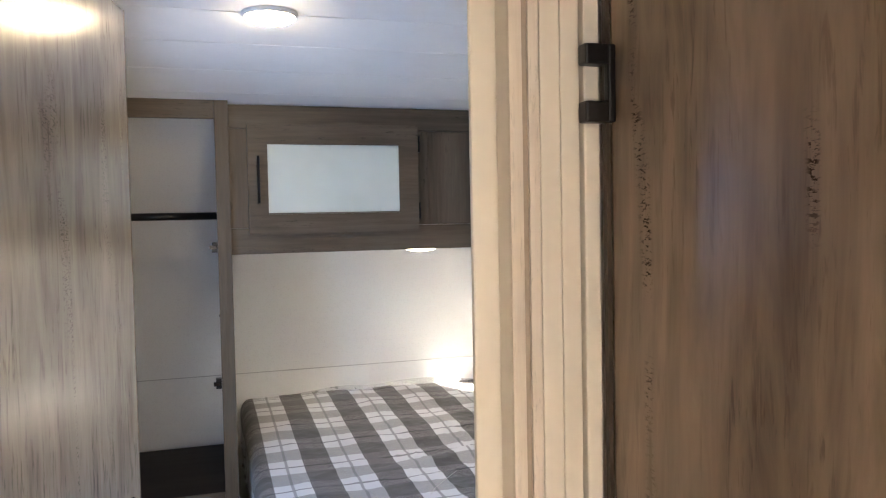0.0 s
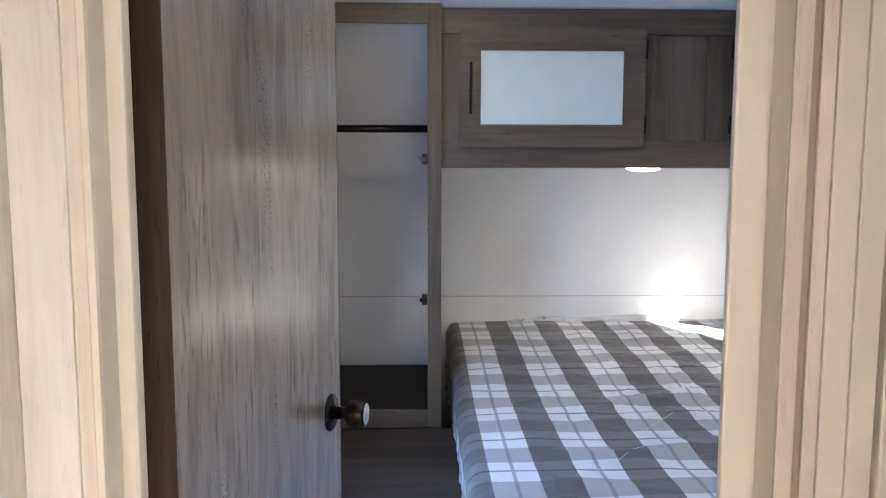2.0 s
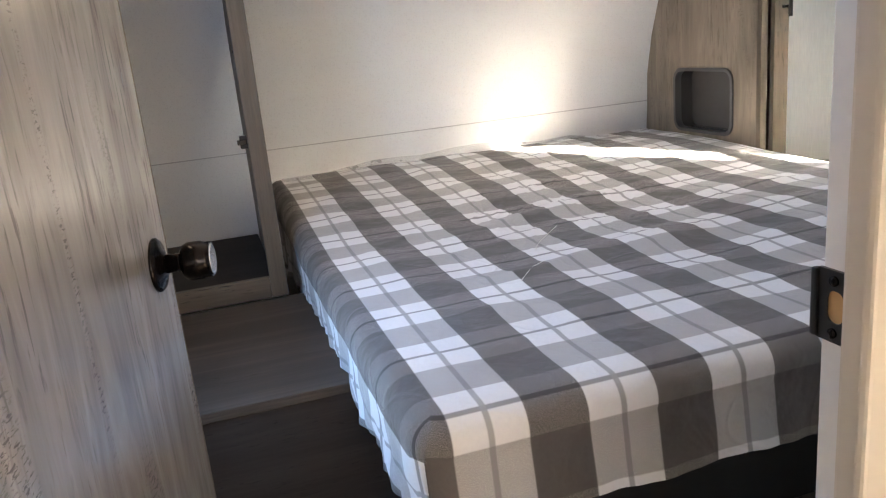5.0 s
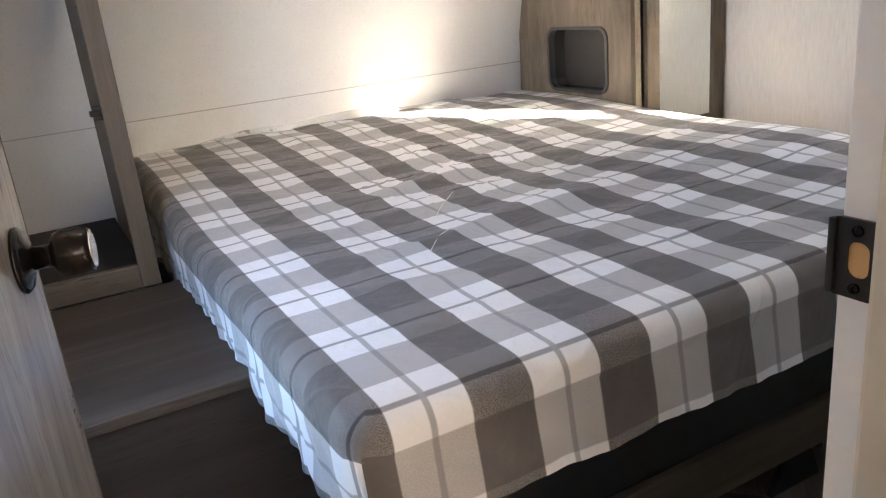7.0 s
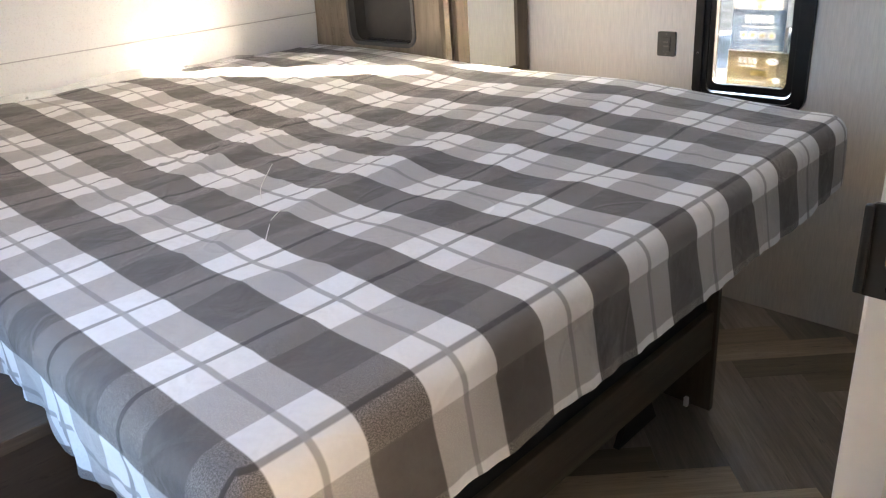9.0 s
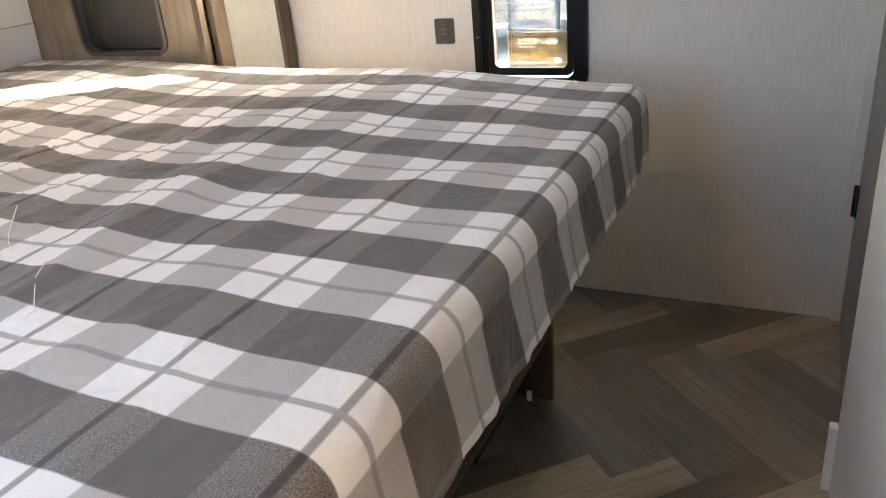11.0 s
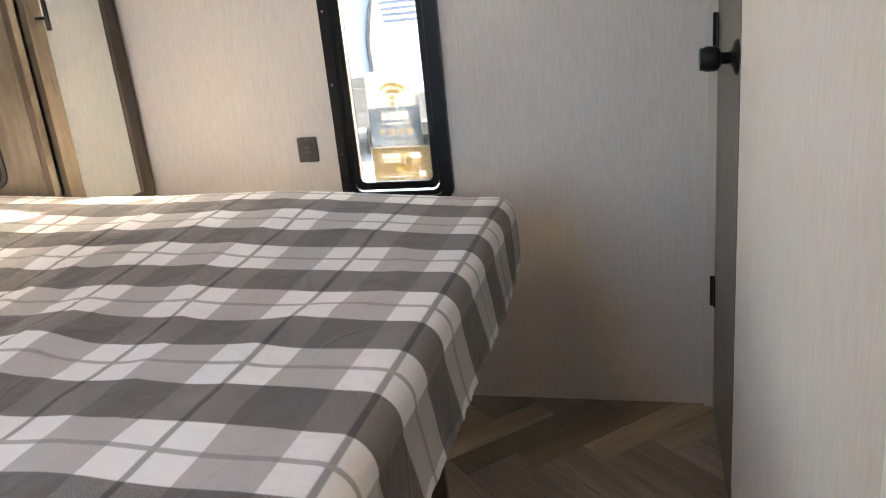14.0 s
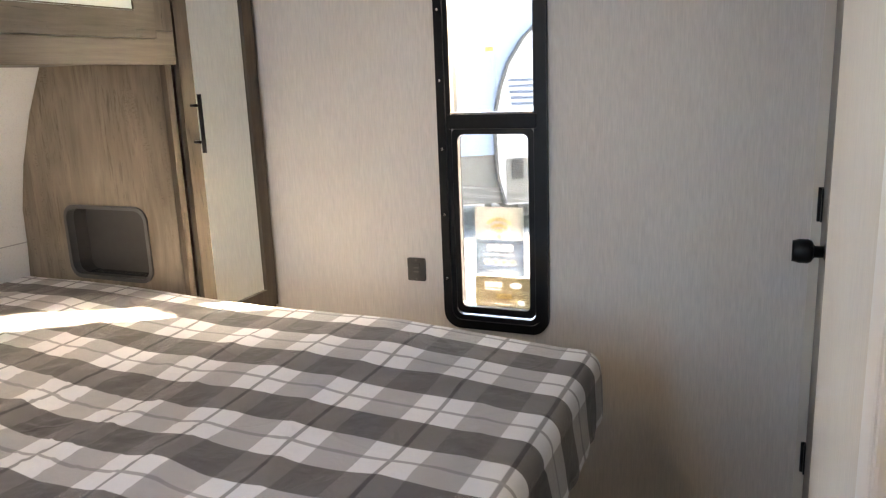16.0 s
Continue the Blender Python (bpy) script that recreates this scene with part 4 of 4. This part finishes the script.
def side_panel():
    """Wardrobe flank shaped to the leaning front wall, with the niche cut through."""
    prof = [(y - 0.004, z) for y, z in head_profile() if z < 1.85]
    outer = [(RY + 0.021, 0.0)] + prof + [(YH - 0.575, HF - 0.03), (RY + 0.021, HF - 0.016)]
    hole = shift(rounded(0.315, 0.212, 0.038, 5), 1.767, 0.889)
    bm = bmesh.new()
    for x in (RX, PX1):
        vo = [bm.verts.new((x, a, b)) for a, b in outer]
        vh = [bm.verts.new((x, a, b)) for a, b in hole]
        es = [bm.edges.new((vo[i], vo[(i + 1) % len(vo)])) for i in range(len(vo))]
        es += [bm.edges.new((vh[i], vh[(i + 1) % len(vh)])) for i in range(len(vh))]
        bmesh.ops.triangle_fill(bm, edges=es, use_beauty=True)
    return bm


rward = thing("wardrobe", "brown wood-print wardrobe with a mirrored door and a niche", "wardrobe")
part("side_panel", side_panel(), M_panel, rward, "warm brown wood-print flank with knots")
niche = part("niche", ring(shift(rounded(0.328, 0.225, 0.043), 1.767, 0.889), shift(rounded(0.305, 0.202, 0.034), 1.767, 0.889), RX - 0.006, RX + 0.02, "YZ"), M_greyp, rward, "grey plastic niche liner with rounded corners")
bm = ring(shift(rounded(0.314, 0.211, 0.037), 1.767, 0.889), shift(rounded(0.306, 0.203, 0.034), 1.767, 0.889), RX + 0.0205, RX + 0.065, "YZ")
part("niche_wall", bm, M_greyp2, niche)
part("niche_back", prism(shift(rounded(0.314, 0.211, 0.037), 1.767, 0.889), RX + 0.0655, RX + 0.075, "YZ"), M_greyp2, niche)
part("face_post", box(RX, RX + 0.024, RY, RY + 0.02, 0.0, HF - 0.003, 0.002), M_cab, rward)
part("face_post", box(XR - 0.04, XR - 0.001, RY, RY + 0.02, 0.0, HF - 0.003, 0.002), M_cab, rward)
dx0, dx1 = RX + 0.033, XR - 0.016
rd = part("door", ring([(dx1, 1.83), (dx0, 1.83), (dx0, 0.62), (dx1, 0.62)], [(dx1 - 0.05, 1.77), (dx0 + 0.052, 1.77), (dx0 + 0.052, 0.68), (dx1 - 0.05, 0.68)], RY - 0.019, RY - 0.001, "XZ"), M_cab, rward, "brown frame round a mirror")
part("mirror", box(dx0 + 0.051, dx1 - 0.049, RY - 0.012, RY - 0.008, 0.679, 1.771), M_mirror, rd, "plain mirror")
part("backing", box(dx0 + 0.05, dx1 - 0.048, RY - 0.0075, RY - 0.002, 0.679, 1.771), M_cab, rd)
h = part("handle", turned([(0.006, 1.15), (0.006, 1.31)], 14, "Z", (dx0 + 0.03, RY - 0.05, 0)), M_black, rd, "black bar handle")
for zz in (1.18, 1.28):
    part("handle_foot", turned([(0.0045, RY - 0.05), (0.0045, RY - 0.019)], 12, "Y", (dx0 + 0.03, 0, zz)), M_black, h)
part("base_panel", box(RX + 0.025, XR - 0.041, RY + 0.001, RY + 0.018, 0.0, 0.615, 0.001), M_cab, rward)

# ---- outside ----
M_ground = plain("pale_gravel", (0.22, 0.21, 0.195), 0.9, vary=0.35, scale=30, bumps=0.5)
bm = bmesh.new()
bmesh.ops.create_grid(bm, x_segments=4, y_segments=4, size=400)
bmesh.ops.translate(bm, verts=bm.verts[:], vec=(0, 0, -0.75))
structure("ground", bm, M_ground, "pale gravel yard")
M_tbody = plain("trailer_pale_fibreglass", (0.5, 0.51, 0.53), 0.3, vary=0.05, scale=6)
M_tcap = plain("trailer_blue_grey_cap", (0.22, 0.27, 0.35), 0.3, vary=0.06, scale=6)
# grey-beige that carries the shade low on the trailer
M_tlow = plain("trailer_shaded_low", (0.13, 0.122, 0.11), 0.5, vary=0.1, scale=8)
M_tdark = plain("trailer_dark_stripe", (0.06, 0.085, 0.13), 0.4)
trailer = thing("travel_trailer", "white parked travel trailer with a blue-grey front cap", "trailer", at=(9.5, 3.37, -0.75))
trailer.rotation_euler = (0, 0, radians(35))
nose = [(-0.13, 0.38), (-0.03, 0.76), (0.0, 1.48), (-0.07, 1.85), (-0.19, 2.2), (-0.40, 2.52), (-0.65, 2.75), (-1.0, 3.0)]
part("body", prism([(-7.0, 0.38)] + nose + [(-7.0, 3.0)], 0.0, 2.4, "YZ"), M_tbody, trailer)
cap = [q for q in nose if q[1] > 1.0] + [(-0.2, 3.06), (0.45, 2.85), (0.95, 2.4), (1.1, 1.8), (1.05, 1.05), (-0.015, 1.05)]
part("front_cap", prism(cap, 0.06, 2.34, "YZ"), M_tcap, trailer, "blue-grey front cap")
part("skirt", prism([(-0.02, 1.045), (1.0, 1.045), (0.9, 0.40), (-0.11, 0.40)], 0.10, 2.3, "YZ"), M_tlow, trailer, "lower front, its shade put into a grey-beige colour")
part("edge_trim", prism(nose + [(y + 0.035, z + 0.012) for y, z in reversed(nose)], -0.02, 0.062, "YZ"), M_greyp, trailer, "dark edge moulding")
for k in range(5):
    part("stripe", box(-0.006, -0.001, -3.2, -0.16 - 0.012 * k, 1.98 - 0.075 * k, 2.02 - 0.075 * k), M_tdark, trailer, "slate blue graphic stripe")
part("marker_light", box(0.03, 0.059, 0.0, 0.11, 2.37, 2.43, 0.006), plain("amber_lens", (0.6, 0.2, 0.04), 0.3), trailer, "amber marker light")
for k in range(2):
    part("cap_mark", box(0.05, 0.059, 0.40, 0.56 - 0.03 * k, 2.16 - 0.06 * k, 2.19 - 0.06 * k), M_white, trailer, "small pale graphic bar")
part("lower_band", box(-0.008, -0.001, -6.9, -0.12, 0.40, 1.0), M_tlow, trailer, "lower side, its shade put into a grey-beige colour")
part("vent", box(-0.02, -0.0085, -0.36, -0.2, 0.72, 0.98, 0.006), M_blackp, trailer, "black vent")
part("hatch", box(-0.02, -0.0085, -0.72, -0.46, 0.78, 1.0, 0.008), M_white, trailer, "white hatch")
lk = part("locker_door", box(-0.02, -0.0085, -1.9, -0.95, 0.5, 0.98, 0.01), M_greyp, trailer, "grey locker door")
for z in (0.62, 0.74, 0.86):
    part("louvre", box(-0.028, -0.0205, -1.8, -1.05, z, z + 0.035, 0.003), M_white, lk)
for y in (-3.6, -4.5):
    wh = part("wheel", turned([(0.2, -0.05), (0.33, -0.03), (0.34, 0.15), (0.2, 0.17)], 28, "X", (0.0, y, 0.34)), M_blackp, trailer)
    part("rim", turned([(0.19, -0.06), (0.17, -0.03)], 24, "X", (0.0, y, 0.34)), M_chrome, wh)
part("underframe", box(0.1, 2.3, -6.8, -0.3, 0.2, 0.379, 0.01), M_blackp, trailer)
for y in (0.05, -6.3):
    part("stabiliser", box(0.3, 0.38, y - 0.04, y + 0.04, 0.0, 0.405, 0.004), M_blackp, trailer)


# ---- herringbone planks of the floor, last ----
def planks():
    """Herringbone of narrow and wide planks: each narrow one butts on the side of a wide one, and the other way round."""
    floor_ob = bpy.data.objects["floor"]
    L, WA, WB = 0.50, 0.084, 0.152
    meshes = []
    for w, d in ((L, WA), (WB, L)):
        bm = box(0.0003, w - 0.0003, 0.0003, d - 0.0003, 0.0002, 0.004, 0.0004)
        me = bpy.data.meshes.new("plank")
        bm.to_mesh(me)
        bm.free()
        meshes.append(me)
    meshes[0].materials.append(M_floor)
    meshes[1].materials.append(M_floor_b)
    # the first axis runs towards the far corner, the second towards the head of the bed
    turn = Matrix.Translation((1.688, 0.305, 0)) @ Matrix.Rotation(radians(-45), 4, "Z")
    spots = []
    for i in range(-30, 31):
        for j in range(-14, 15):
            ox, oy = i * WB + j * L, -i * WA + j * L
            for k, (px, py, w, d) in enumerate(((ox, oy, L, WA), (ox - WB, oy + WA - L, WB, L))):
                m = turn @ Matrix.Translation((px, py, 0))
                p = m @ Vector((w / 2, d / 2, 0))
                if 0.42 < p.x < 2.25 and -0.28 < p.y < 1.2 or -0.3 < p.x < 0.55 and -1.3 < p.y < 0.75:
                    spots.append((k, m, w, d))
    for k, m, w, d in spots[:300]:
        me = meshes[k]
        xs = [(m @ Vector(q)).x for q in ((0, 0, 0), (w, 0, 0), (0, d, 0), (w, d, 0))]
        if min(xs) < XL or max(xs) > XR:
            # cut to the wall
            bm = bmesh.new()
            bm.from_mesh(me)
            inv = m.inverted()
            for x, way in ((XL, -1), (XR, 1)):
                bmesh.ops.bisect_plane(bm, geom=bm.verts[:] + bm.edges[:] + bm.faces[:], plane_co=inv @ Vector((x + 0.001 * way, 0, 0)), plane_no=inv.to_3x3() @ Vector((way, 0, 0)), clear_outer=True)
            if len(bm.faces) < 4:
                bm.free()
                continue
            mat_used = me.materials[0]
            me = bpy.data.meshes.new("plank")
            bm.to_mesh(me)
            bm.free()
            me.materials.append(mat_used)
        ob = new("plank", me)
        ob.parent = floor_ob
        ob.matrix_basis = m


planks()
